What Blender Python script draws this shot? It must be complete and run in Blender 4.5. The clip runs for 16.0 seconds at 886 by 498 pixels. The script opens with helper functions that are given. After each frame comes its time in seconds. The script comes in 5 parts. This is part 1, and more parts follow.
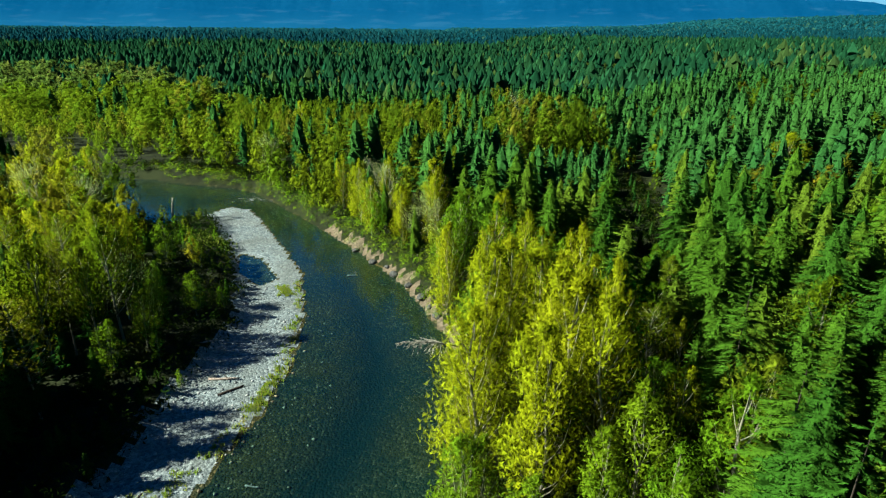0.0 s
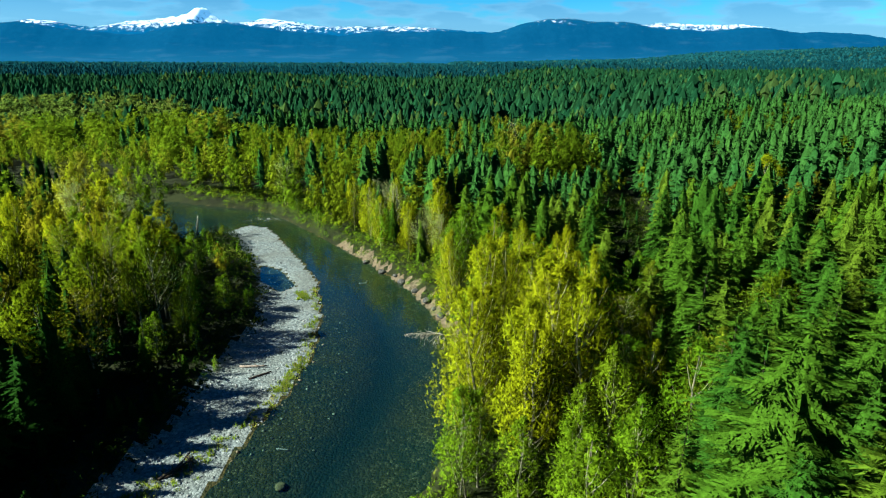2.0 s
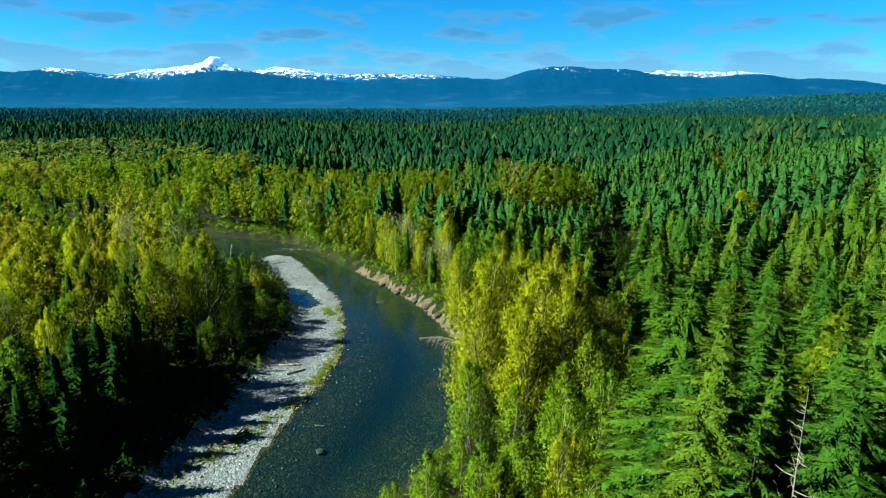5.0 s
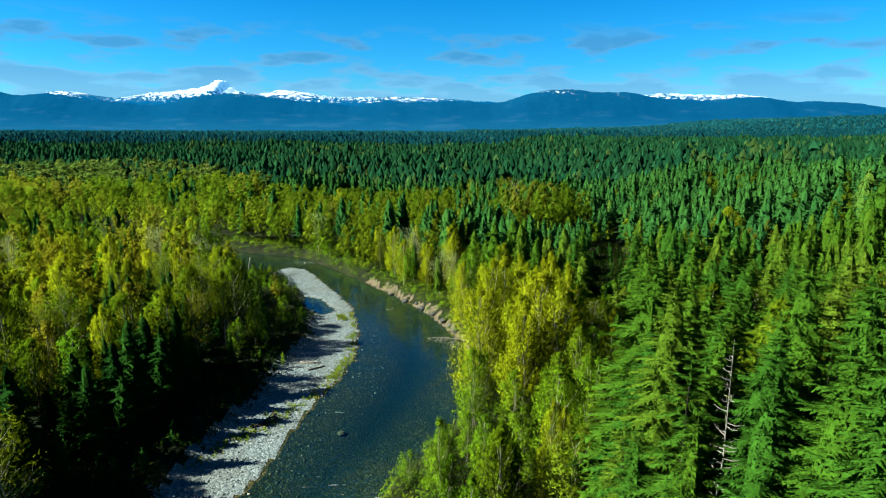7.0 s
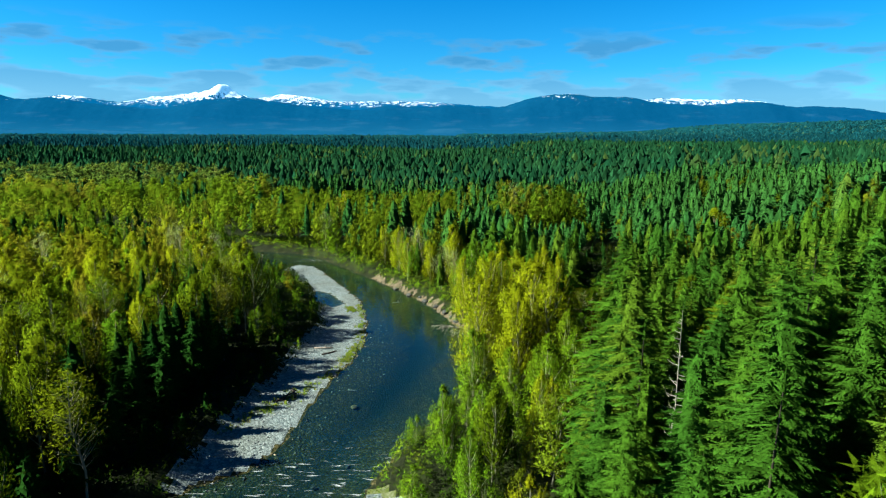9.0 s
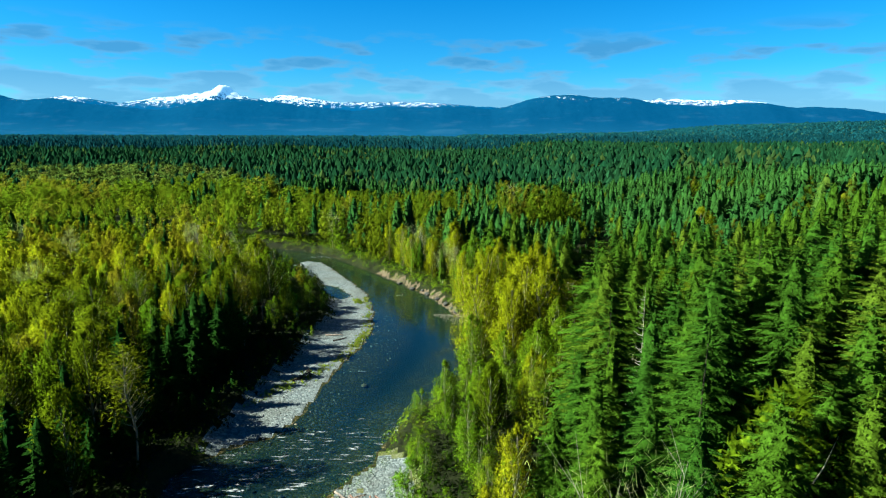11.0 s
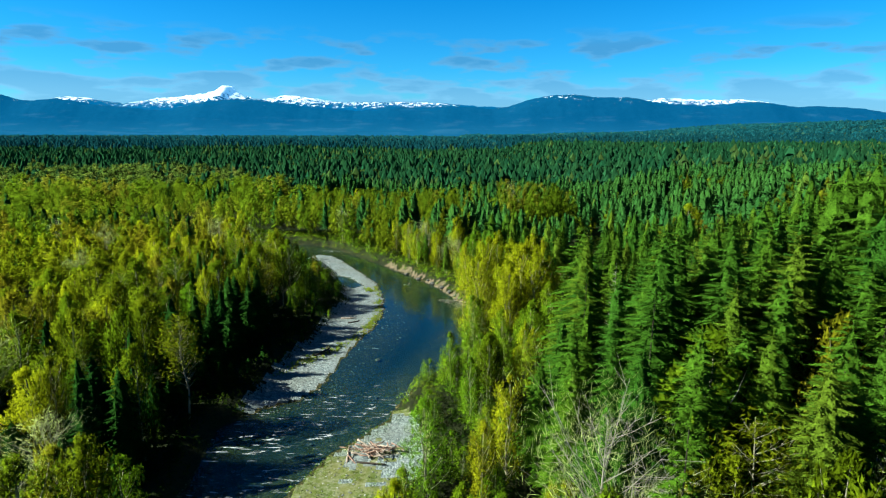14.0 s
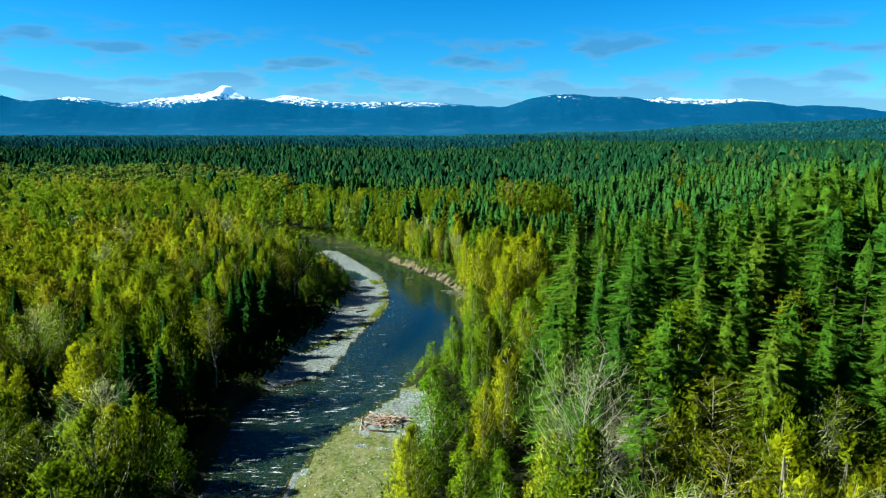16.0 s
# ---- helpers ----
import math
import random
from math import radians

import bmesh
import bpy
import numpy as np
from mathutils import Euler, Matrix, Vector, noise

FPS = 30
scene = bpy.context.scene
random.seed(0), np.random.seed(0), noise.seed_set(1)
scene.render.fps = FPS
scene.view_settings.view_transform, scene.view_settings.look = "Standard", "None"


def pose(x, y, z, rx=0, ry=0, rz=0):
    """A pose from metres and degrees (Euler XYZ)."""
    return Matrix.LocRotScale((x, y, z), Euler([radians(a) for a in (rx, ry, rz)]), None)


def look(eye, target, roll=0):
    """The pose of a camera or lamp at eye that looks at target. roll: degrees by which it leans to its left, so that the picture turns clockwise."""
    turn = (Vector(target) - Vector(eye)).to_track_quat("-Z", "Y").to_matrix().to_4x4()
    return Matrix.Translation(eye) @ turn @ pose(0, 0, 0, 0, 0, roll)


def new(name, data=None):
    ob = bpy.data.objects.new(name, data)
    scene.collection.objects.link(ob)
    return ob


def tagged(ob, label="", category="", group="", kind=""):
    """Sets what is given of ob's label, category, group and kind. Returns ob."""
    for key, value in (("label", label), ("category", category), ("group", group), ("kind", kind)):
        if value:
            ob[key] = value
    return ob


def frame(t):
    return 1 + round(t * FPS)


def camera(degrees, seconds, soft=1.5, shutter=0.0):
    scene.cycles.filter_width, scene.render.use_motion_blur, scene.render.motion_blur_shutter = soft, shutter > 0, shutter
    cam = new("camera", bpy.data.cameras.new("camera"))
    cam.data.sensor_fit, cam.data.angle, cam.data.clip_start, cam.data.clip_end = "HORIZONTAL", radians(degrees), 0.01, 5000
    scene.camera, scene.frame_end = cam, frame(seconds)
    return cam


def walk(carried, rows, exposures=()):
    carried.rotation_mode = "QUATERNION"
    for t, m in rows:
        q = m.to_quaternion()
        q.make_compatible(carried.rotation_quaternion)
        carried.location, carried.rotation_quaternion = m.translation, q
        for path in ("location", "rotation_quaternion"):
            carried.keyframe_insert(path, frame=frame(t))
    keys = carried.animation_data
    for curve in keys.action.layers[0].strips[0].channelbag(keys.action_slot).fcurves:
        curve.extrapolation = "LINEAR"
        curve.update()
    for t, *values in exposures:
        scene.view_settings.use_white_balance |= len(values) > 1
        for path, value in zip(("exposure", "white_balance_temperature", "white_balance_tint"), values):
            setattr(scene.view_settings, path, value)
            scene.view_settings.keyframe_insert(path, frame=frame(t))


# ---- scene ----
cam = camera(75.4, 16.0, soft=1.2)
PATH = [
    (0, (0.127, -3.487, 37.851), (0.176, -1.625, 37.124), 0.5),
    (0.5, (0.084, -5.851, 37.845), (0.13, -3.98, 37.141), 0.5),
    (1, (0.014, -8.254, 37.819), (0.059, -6.373, 37.141), 0.4),
    (1.5, (-0.064, -10.737, 37.81), (-0.022, -8.847, 37.157), 0.4),
    (2, (-0.106, -13.291, 37.835), (-0.068, -11.393, 37.206), 0.2),
    (2.5, (-0.167, -15.805, 37.897), (-0.131, -13.899, 37.292), 0.2),
    (3, (-0.317, -18.299, 37.949), (-0.283, -16.386, 37.367), 0.2),
    (5.3, (-1.001, -28.726, 38.435), (-0.984, -26.785, 37.953), 0.1),
    (5.5, (-1.079, -29.625, 38.443), (-1.063, -27.683, 37.964), 0.1),
    (6, (-1.29, -31.924, 38.407), (-1.275, -29.977, 37.951), 0.1),
    (6.5, (-1.532, -34.277, 38.39), (-1.518, -32.324, 37.956), 0.1),
    (7, (-1.731, -36.639, 38.442), (-1.719, -34.683, 38.026), 0.1),
    (7.5, (-1.89, -38.872, 38.517), (-1.878, -36.914, 38.11), 0.1),
    (8, (-1.957, -41.051, 38.542), (-1.946, -39.092, 38.139), 0.1),
    (8.5, (-2.007, -43.244, 38.598), (-1.997, -41.285, 38.195), 0.2),
    (9, (-2.093, -45.41, 38.657), (-2.083, -43.451, 38.255), 0.2),
    (11.5, (-2.296, -56.389, 39.517), (-2.289, -54.43, 39.117), 0.2),
    (12, (-2.28, -58.321, 39.585), (-2.274, -56.362, 39.185), 0.3),
    (12.5, (-2.342, -60.11, 39.618), (-2.339, -58.15, 39.218), 0.1),
    (13, (-2.41, -61.963, 39.656), (-2.409, -60.003, 39.255), 0.0),
    (13.5, (-2.6, -63.875, 39.735), (-2.599, -61.916, 39.333), 0.0),
    (14, (-2.775, -65.907, 39.859), (-2.775, -63.947, 39.458), 0.1),
    (14.5, (-2.943, -67.875, 39.97), (-2.943, -65.916, 39.569), 0.1),
    (15, (-3.096, -69.869, 40.027), (-3.096, -67.91, 39.626), 0.1),
    (15.5, (-3.272, -71.836, 40.038), (-3.27, -69.877, 39.638), 0.0),
    (16, (-3.447, -73.803, 40.045), (-3.444, -71.844, 39.643), 0.0),
]
walk(cam, [(t, look(eye, target, roll)) for t, eye, target, roll in PATH], exposures=((0, 2.1, 5870, 3),))

# ---------------------------------------------------------------- light
SUN_DIR = Vector((-1.0, -0.16, 0.80)).normalized()      # towards the sun
sun_el = math.asin(SUN_DIR.z)
sun_az = math.atan2(SUN_DIR.x, SUN_DIR.y)

sun = new("sun", bpy.data.lights.new("sun", "SUN"))
sun.data.energy = 5.0
sun.data.angle = radians(0.6)
sun.data.color = (1.0, 0.93, 0.78)
sun.matrix_world = look(SUN_DIR * 200, (0, 0, 0))

world = bpy.data.worlds.new("sky")
scene.world = world
world.use_nodes = True


def nodes_of(tree):
    """Short makers for a node tree: node(type, inputs...) and link."""
    tree.nodes.clear()

    def node(kind, **settings):
        n = tree.nodes.new(kind)
        for key, value in settings.items():
            if key == "op":
                n.operation = value
            elif key == "blend":
                n.data_type = "RGBA"
                n.blend_type = value
            elif key == "attribute":
                n.attribute_name = value
        return n

    def put(n, **values):
        for key, value in values.items():
            socket = n.inputs[int(key[1:])] if key[0] == "i" and key[1:].isdigit() else n.inputs[key.replace("_", " ")]
            if isinstance(value, bpy.types.NodeSocket):
                tree.links.new(value, socket)
            else:
                socket.default_value = value
        return n

    return node, put


def math_node(node, put, op, a, b=0.0, c=None):
    n = node("ShaderNodeMath", op=op)
    put(n, i0=a, i1=b)
    if c is not None:
        put(n, i2=c)
    return n.outputs[0]


def mix_colour(node, put, factor, a, b, blend="MIX"):
    n = node("ShaderNodeMix", blend=blend)
    for socket, value in ((n.inputs[0], factor), (n.inputs[6], a), (n.inputs[7], b)):
        if isinstance(value, bpy.types.NodeSocket):
            n.id_data.links.new(value, socket)
        else:
            socket.default_value = (*value, 1.0) if isinstance(value, tuple) and len(value) == 3 else value
    return n.outputs[2]


def ramp(node, put, value, stops):
    n = node("ShaderNodeValToRGB")
    while len(n.color_ramp.elements) < len(stops):
        n.color_ramp.elements.new(0.5)
    for e, (at, c) in zip(n.color_ramp.elements, stops):
        e.position = at
        e.color = (*c, 1.0) if isinstance(c, tuple) else (c, c, c, 1.0)
    put(n, i0=value)
    return n.outputs[0]


def build_sky():
    node, put = nodes_of(world.node_tree)
    sky = node("ShaderNodeTexSky")
    sky.sky_type = "NISHITA"
    sky.sun_disc = False
    sky.sun_elevation = sun_el
    sky.sun_rotation = sun_az
    sky.ozone_density = 4.0
    sky.dust_density = 0.1
    sky.air_density = 1.0
    # long flat cumulus over the mountains, from a stretched noise on the sky's own coordinates
    co = node("ShaderNodeTexCoord")
    sep = put(node("ShaderNodeSeparateXYZ"), Vector=co.outputs["Generated"])
    up = math_node(node, put, "MAXIMUM", sep.outputs[2], 0.02)
    flat = put(node("ShaderNodeCombineXYZ"), X=sep.outputs[0], Y=sep.outputs[1], Z=math_node(node, put, "MULTIPLY", up, 4.2))
    # the last stop, high overhead, is darkened to lower the sky's fill light
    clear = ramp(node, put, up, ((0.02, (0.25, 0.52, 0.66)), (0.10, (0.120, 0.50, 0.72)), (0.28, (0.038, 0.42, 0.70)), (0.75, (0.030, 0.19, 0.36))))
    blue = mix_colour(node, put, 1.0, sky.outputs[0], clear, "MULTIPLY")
    shape = put(node("ShaderNodeTexNoise"), Vector=flat.outputs[0], Scale=9.0, Detail=5.0, Roughness=0.5)
    dense = math_node(node, put, "ADD", shape.outputs[0], ramp(node, put, up, ((0.055, 0.17), (0.10, 0.055), (0.16, 0.005))))
    cover = ramp(node, put, dense, ((0.545, 0.0), (0.63, 0.85)))
    band = ramp(node, put, up, ((0.03, 0.85), (0.135, 0.85), (0.165, 0.0)))
    cloud = math_node(node, put, "MULTIPLY", cover, band)
    body = mix_colour(node, put, math_node(node, put, "ADD", ramp(node, put, up, ((0.055, 0.0), (0.12, 0.75))), ramp(node, put, dense, ((0.62, 0.0), (0.70, 0.35)))), (1.45, 2.9, 4.2), (0.48, 1.52, 2.75))
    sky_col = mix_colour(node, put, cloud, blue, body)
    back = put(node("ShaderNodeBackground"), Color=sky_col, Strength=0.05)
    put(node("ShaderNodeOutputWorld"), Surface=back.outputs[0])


build_sky()

# ---------------------------------------------------------------- materials


def material(name):
    m = bpy.data.materials.new(name)
    m.use_nodes = True
    node, put = nodes_of(m.node_tree)
    return m, node, put


def foliage(name, low, high, odd, needles=False, ragged=0.0, airy=0.0):
    """Leaves or needles: every tree has its own hue, every leaf its own lightness; light passes partly through."""
    m, node, put = material(name)
    own = node("ShaderNodeObjectInfo").outputs["Random"]
    tint = node("ShaderNodeAttribute", attribute="tint").outputs["Fac"]
    tree = math_node(node, put, "FRACT", math_node(node, put, "ADD", own, tint))
    leaf = node("ShaderNodeNewGeometry").outputs["Random Per Island"]
    base = mix_colour(node, put, tree, low, high)
    base = mix_colour(node, put, ramp(node, put, tree, ((0.8, 0.0), (0.97, 0.8))), base, odd)
    light = math_node(node, put, "MULTIPLY_ADD", leaf, 0.3, 0.85)
    fine = put(node("ShaderNodeTexNoise"), Vector=node("ShaderNodeNewGeometry").outputs["Position"], Scale=3.6 if needles else 5.0, Detail=3.0, Roughness=0.7)
    light = math_node(node, put, "MULTIPLY", light, ramp(node, put, fine.outputs[0], ((0.38, 0.62), (0.62, 1.25)) if needles else ((0.36, 0.8), (0.62, 1.15))))
    grey = put(node("ShaderNodeCombineColor"), Red=light, Green=light, Blue=light)
    col = mix_colour(node, put, 1.0, base, grey.outputs[0], "MULTIPLY")
    # leaves are rounded by the mass that they belong to; a thin leaf glows on the far side as it shines on the near one
    turn = node("ShaderNodeVectorTransform")
    turn.vector_type, turn.convert_from, turn.convert_to = "NORMAL", "OBJECT", "WORLD"
    put(turn, i0=node("ShaderNodeAttribute", attribute="bend").outputs["Vector"])
    face = put(node("ShaderNodeVectorMath", op="NORMALIZE"), i0=turn.outputs[0])
    back = put(node("ShaderNodeVectorMath", op="MULTIPLY"), i0=face.outputs[0], i1=(-1, -1, -1))
    soft = put(node("ShaderNodeBsdfDiffuse"), Color=col, Roughness=0.0, Normal=face.outputs[0])
    trans = put(node("ShaderNodeBsdfTranslucent"), Color=col, Normal=back.outputs[0])
    both = put(node("ShaderNodeAddShader"), i0=soft.outputs[0], i1=trans.outputs[0])
    if ragged:
        # a spray is broken into its small leaves, with gaps between them
        gaps = put(node("ShaderNodeTexNoise"), Vector=node("ShaderNodeNewGeometry").outputs["Position"], Scale=ragged, Detail=1.0, Roughness=0.5)
        solid = ramp(node, put, gaps.outputs[0], ((0.405, 0.0), (0.425, 1.0)))
        both = put(node("ShaderNodeMixShader"), i0=solid, i1=node("ShaderNodeBsdfTransparent").outputs[0], i2=both.outputs[0])
    if airy:
        # each blade stands for a sprig of young leaves with light between them
        both = put(node("ShaderNodeMixShader"), i0=airy, i1=both.outputs[0], i2=node("ShaderNodeBsdfTransparent").outputs[0])
    put(node("ShaderNodeOutputMaterial"), Surface=both.outputs[0])
    return m


def bark(name, dark, pale, scale=6.0):
    m, node, put = material(name)
    co = node("ShaderNodeTexCoord").outputs["Object"]
    stretch = put(node("ShaderNodeMapping"), Vector=co, Scale=(1.0, 1.0, 0.25))
    n = put(node("ShaderNodeTexNoise"), Vector=stretch.outputs[0], Scale=scale, Detail=6.0, Roughness=0.65)
    col = ramp(node, put, n.outputs[0], ((0.35, dark), (0.62, pale)))
    bump = put(node("ShaderNodeBump"), Strength=0.5, Distance=0.03, Height=n.outputs[0])
    b = put(node("ShaderNodeBsdfPrincipled"), Base_Color=col, Roughness=0.85, Normal=bump.outputs[0], Specular_IOR_Level=0.1)
    put(node("ShaderNodeOutputMaterial"), Surface=b.outputs[0])
    return m


def earth(name, a, b, c, scale, fine, bump_by=0.1, rough=0.95):
    """Ground of three colours: broad stains, and a fine grain over them."""
    m, node, put = material(name)
    pos = node("ShaderNodeNewGeometry").outputs["Position"]
    broad = put(node("ShaderNodeTexNoise"), Vector=pos, Scale=scale, Detail=4.0, Roughness=0.6)
    grain = put(node("ShaderNodeTexNoise"), Vector=pos, Scale=fine, Detail=5.0, Roughness=0.7)
    col = mix_colour(node, put, ramp(node, put, broad.outputs[0], ((0.38, 0.0), (0.62, 1.0))), a, b)
    col = mix_colour(node, put, ramp(node, put, grain.outputs[0], ((0.45, 0.0), (0.7, 1.0))), col, c)
    bump = put(node("ShaderNodeBump"), Strength=0.6, Distance=bump_by, Height=grain.outputs[0])
    s = put(node("ShaderNodeBsdfPrincipled"), Base_Color=col, Roughness=rough, Normal=bump.outputs[0], Specular_IOR_Level=0.08)
    put(node("ShaderNodeOutputMaterial"), Surface=s.outputs[0])
    return m


def cobbles(name, wet=0.0):
    """River gravel: rounded stones as cells, each with its own grey, over broad stains of silt and algae."""
    m, node, put = material(name)
    pos = node("ShaderNodeNewGeometry").outputs["Position"]
    cell = put(node("ShaderNodeTexVoronoi"), Vector=pos, Scale=3.6, Randomness=1.0)
    small = put(node("ShaderNodeTexVoronoi"), Vector=pos, Scale=9.0, Randomness=1.0)
    broad = put(node("ShaderNodeTexNoise"), Vector=pos, Scale=0.16, Detail=5.0, Roughness=0.6)
    one = put(node("ShaderNodeSeparateColor"), Color=cell.outputs["Color"])
    two = put(node("ShaderNodeSeparateColor"), Color=small.outputs["Color"])
    stone = math_node(node, put, "MULTIPLY_ADD", one.outputs[0], 0.6, math_node(node, put, "MULTIPLY", two.outputs[0], 0.4))
    if wet:
        col = ramp(node, put, stone, ((0.1, (0.008, 0.010, 0.005)), (0.6, (0.026, 0.024, 0.010)), (0.85, (0.075, 0.060, 0.024)), (0.97, (0.20, 0.16, 0.08))))
        silt = ramp(node, put, broad.outputs[0], ((0.40, (0.008, 0.024, 0.017)), (0.6, (0.034, 0.032, 0.010))))
        col = mix_colour(node, put, 0.4, col, silt)
        # bed colour darkens with depth in place of light absorbed by the water
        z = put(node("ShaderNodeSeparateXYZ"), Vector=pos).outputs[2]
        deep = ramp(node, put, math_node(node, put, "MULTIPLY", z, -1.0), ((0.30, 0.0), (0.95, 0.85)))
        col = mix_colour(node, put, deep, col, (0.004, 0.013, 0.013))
    else:
        col = ramp(node, put, stone, ((0.1, (0.038, 0.052, 0.052)), (0.5, (0.090, 0.112, 0.110)), (0.9, (0.18, 0.21, 0.20))))
        silt = ramp(node, put, broad.outputs[0], ((0.42, 0.0), (0.62, 0.45)))
        col = mix_colour(node, put, silt, col, (0.080, 0.086, 0.066))
    dome = math_node(node, put, "ADD", math_node(node, put, "MULTIPLY", cell.outputs["Distance"], -1.0),
                     math_node(node, put, "MULTIPLY", small.outputs["Distance"], -0.4))
    bump = put(node("ShaderNodeBump"), Strength=0.8, Distance=0.12, Height=dome)
    s = put(node("ShaderNodeBsdfPrincipled"), Base_Color=col, Roughness=0.8, Normal=bump.outputs[0], Specular_IOR_Level=0.0 if wet else 0.15)
    put(node("ShaderNodeOutputMaterial"), Surface=s.outputs[0])
    return m


def water_material():
    """Clear shallow river: tinted see-through body, sky gloss by Fresnel, ripples, and foam in the rapids."""
    m, node, put = material("river_water")
    pos = node("ShaderNodeNewGeometry").outputs["Position"]
    drift = put(node("ShaderNodeMapping"), Vector=pos, Rotation=(0, 0, 0.25), Scale=(1.0, 0.55, 1.0))
    wave = put(node("ShaderNodeTexNoise"), Vector=drift.outputs[0], Scale=1.5, Detail=5.0, Roughness=0.6)
    rapid = node("ShaderNodeAttribute", attribute="rapid").outputs["Fac"]
    high = math_node(node, put, "MULTIPLY_ADD", rapid, 0.65, 0.08)
    bump = put(node("ShaderNodeBump"), Strength=high, Distance=0.35, Height=wave.outputs[0])
    gloss = put(node("ShaderNodeBsdfGlossy"), Color=(1, 1, 1, 1), Roughness=0.06, Normal=bump.outputs[0])
    clear = put(node("ShaderNodeBsdfTransparent"), Color=(0.24, 0.47, 0.52, 1))
    fres = put(node("ShaderNodeFresnel"), IOR=1.33, Normal=bump.outputs[0])
    body = put(node("ShaderNodeMixShader"), i0=fres.outputs[0], i1=clear.outputs[0], i2=gloss.outputs[0])
    curl = put(node("ShaderNodeTexNoise"), Vector=put(node("ShaderNodeMapping"), Vector=pos, Rotation=(0, 0, 0.25), Scale=(0.34, 1.7, 1.0)).outputs[0], Scale=1.1, Detail=6.0, Roughness=0.65, Distortion=0.5)
    gate = math_node(node, put, "MULTIPLY_ADD", rapid, 0.32, math_node(node, put, "SUBTRACT", curl.outputs[0], 0.885))
    foam = ramp(node, put, gate, ((0.0, 0.0), (0.09, 0.55)))
    white = put(node("ShaderNodeBsdfDiffuse"), Color=(0.45, 0.48, 0.48, 1))
    allw = put(node("ShaderNodeMixShader"), i0=foam, i1=body.outputs[0], i2=white.outputs[0])
    put(node("ShaderNodeOutputMaterial"), Surface=allw.outputs[0])
    return m


def mountain_material():
    """Far forested range, kilometres off: blue slopes, logged patches, snow on the heights; haze is painted into colour
    and emission.
    """
    m, node, put = material("far_range")
    pos = node("ShaderNodeNewGeometry").outputs["Position"]
    z = put(node("ShaderNodeSeparateXYZ"), Vector=pos).outputs[2]
    n = put(node("ShaderNodeTexNoise"), Vector=pos, Scale=0.030, Detail=9.0, Roughness=0.8)
    line = math_node(node, put, "MULTIPLY_ADD", n.outputs[0], 800.0, math_node(node, put, "SUBTRACT", z, 400.0))
    snow = node("ShaderNodeAttribute", attribute="snow").outputs["Fac"]
    line = math_node(node, put, "MULTIPLY_ADD", snow, 84.0, line)
    white = ramp(node, put, math_node(node, put, "DIVIDE", line, 1000.0), ((0.325, 0.0), (0.350, 1.0)))
    cut = put(node("ShaderNodeTexNoise"), Vector=put(node("ShaderNodeMapping"), Vector=pos, Scale=(0.30, 1.0, 2.2)).outputs[0], Scale=0.014, Detail=6.0, Roughness=0.65)
    # logged patches, made denser low down to stand for haze at the foot too
    logged = ramp(node, put, math_node(node, put, "ADD", cut.outputs[0], ramp(node, put, math_node(node, put, "DIVIDE", z, 400.0), ((0.10, 0.10), (0.55, 0.0)))), ((0.62, 0.0), (0.70, 0.34)))
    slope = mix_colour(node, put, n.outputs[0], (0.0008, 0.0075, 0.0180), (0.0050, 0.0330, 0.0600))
    # lower slopes are paler: haze put into the colour
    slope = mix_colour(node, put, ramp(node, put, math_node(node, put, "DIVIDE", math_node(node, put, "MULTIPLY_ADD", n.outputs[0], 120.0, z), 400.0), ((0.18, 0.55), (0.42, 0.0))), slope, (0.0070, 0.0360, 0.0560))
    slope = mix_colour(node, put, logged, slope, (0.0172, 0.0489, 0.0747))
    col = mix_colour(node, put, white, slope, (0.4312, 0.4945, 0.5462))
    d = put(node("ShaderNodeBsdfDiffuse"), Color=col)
    # added blue emission in place of haze, stronger on the farther crest
    haze_glow = put(node("ShaderNodeEmission"), Color=mix_colour(node, put, white, (0.0011, 0.0431, 0.1150), (0.0575, 0.1495, 0.2415)), Strength=ramp(node, put, math_node(node, put, "DIVIDE", put(node("ShaderNodeSeparateXYZ"), Vector=pos).outputs[1], 5000.0), ((0.765, 0.37), (0.815, 0.56))))
    s = put(node("ShaderNodeAddShader"), i0=d.outputs[0], i1=haze_glow.outputs[0])
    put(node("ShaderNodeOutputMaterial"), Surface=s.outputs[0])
    return m


def plain(name, a, b, scale=5.0, rough=0.8):
    m, node, put = material(name)
    co = node("ShaderNodeTexCoord").outputs["Object"]
    n = put(node("ShaderNodeTexNoise"), Vector=co, Scale=scale, Detail=6.0, Roughness=0.6)
    col = ramp(node, put, n.outputs[0], ((0.35, a), (0.65, b)))
    bump = put(node("ShaderNodeBump"), Strength=0.5, Distance=0.04, Height=n.outputs[0])
    s = put(node("ShaderNodeBsdfPrincipled"), Base_Color=col, Roughness=rough, Normal=bump.outputs[0], Specular_IOR_Level=0.08)
    put(node("ShaderNodeOutputMaterial"), Surface=s.outputs[0])
    return m


NEEDLES = foliage("conifer_needles", (0.0088, 0.0275, 0.0026), (0.0175, 0.0380, 0.0021), (0.026, 0.041, 0.003), True, 7.0)
# needles and far leaves turn bluer with distance: haze put into the colour
FAR_NEEDLES = foliage("far_hazed_needles", (0.0040, 0.0215, 0.0088), (0.0125, 0.0360, 0.0100), (0.022, 0.040, 0.009), False)
MID_NEEDLES = foliage("middle_hazed_needles", (0.0070, 0.0265, 0.0056), (0.0158, 0.0410, 0.0056), (0.026, 0.044, 0.005), True)
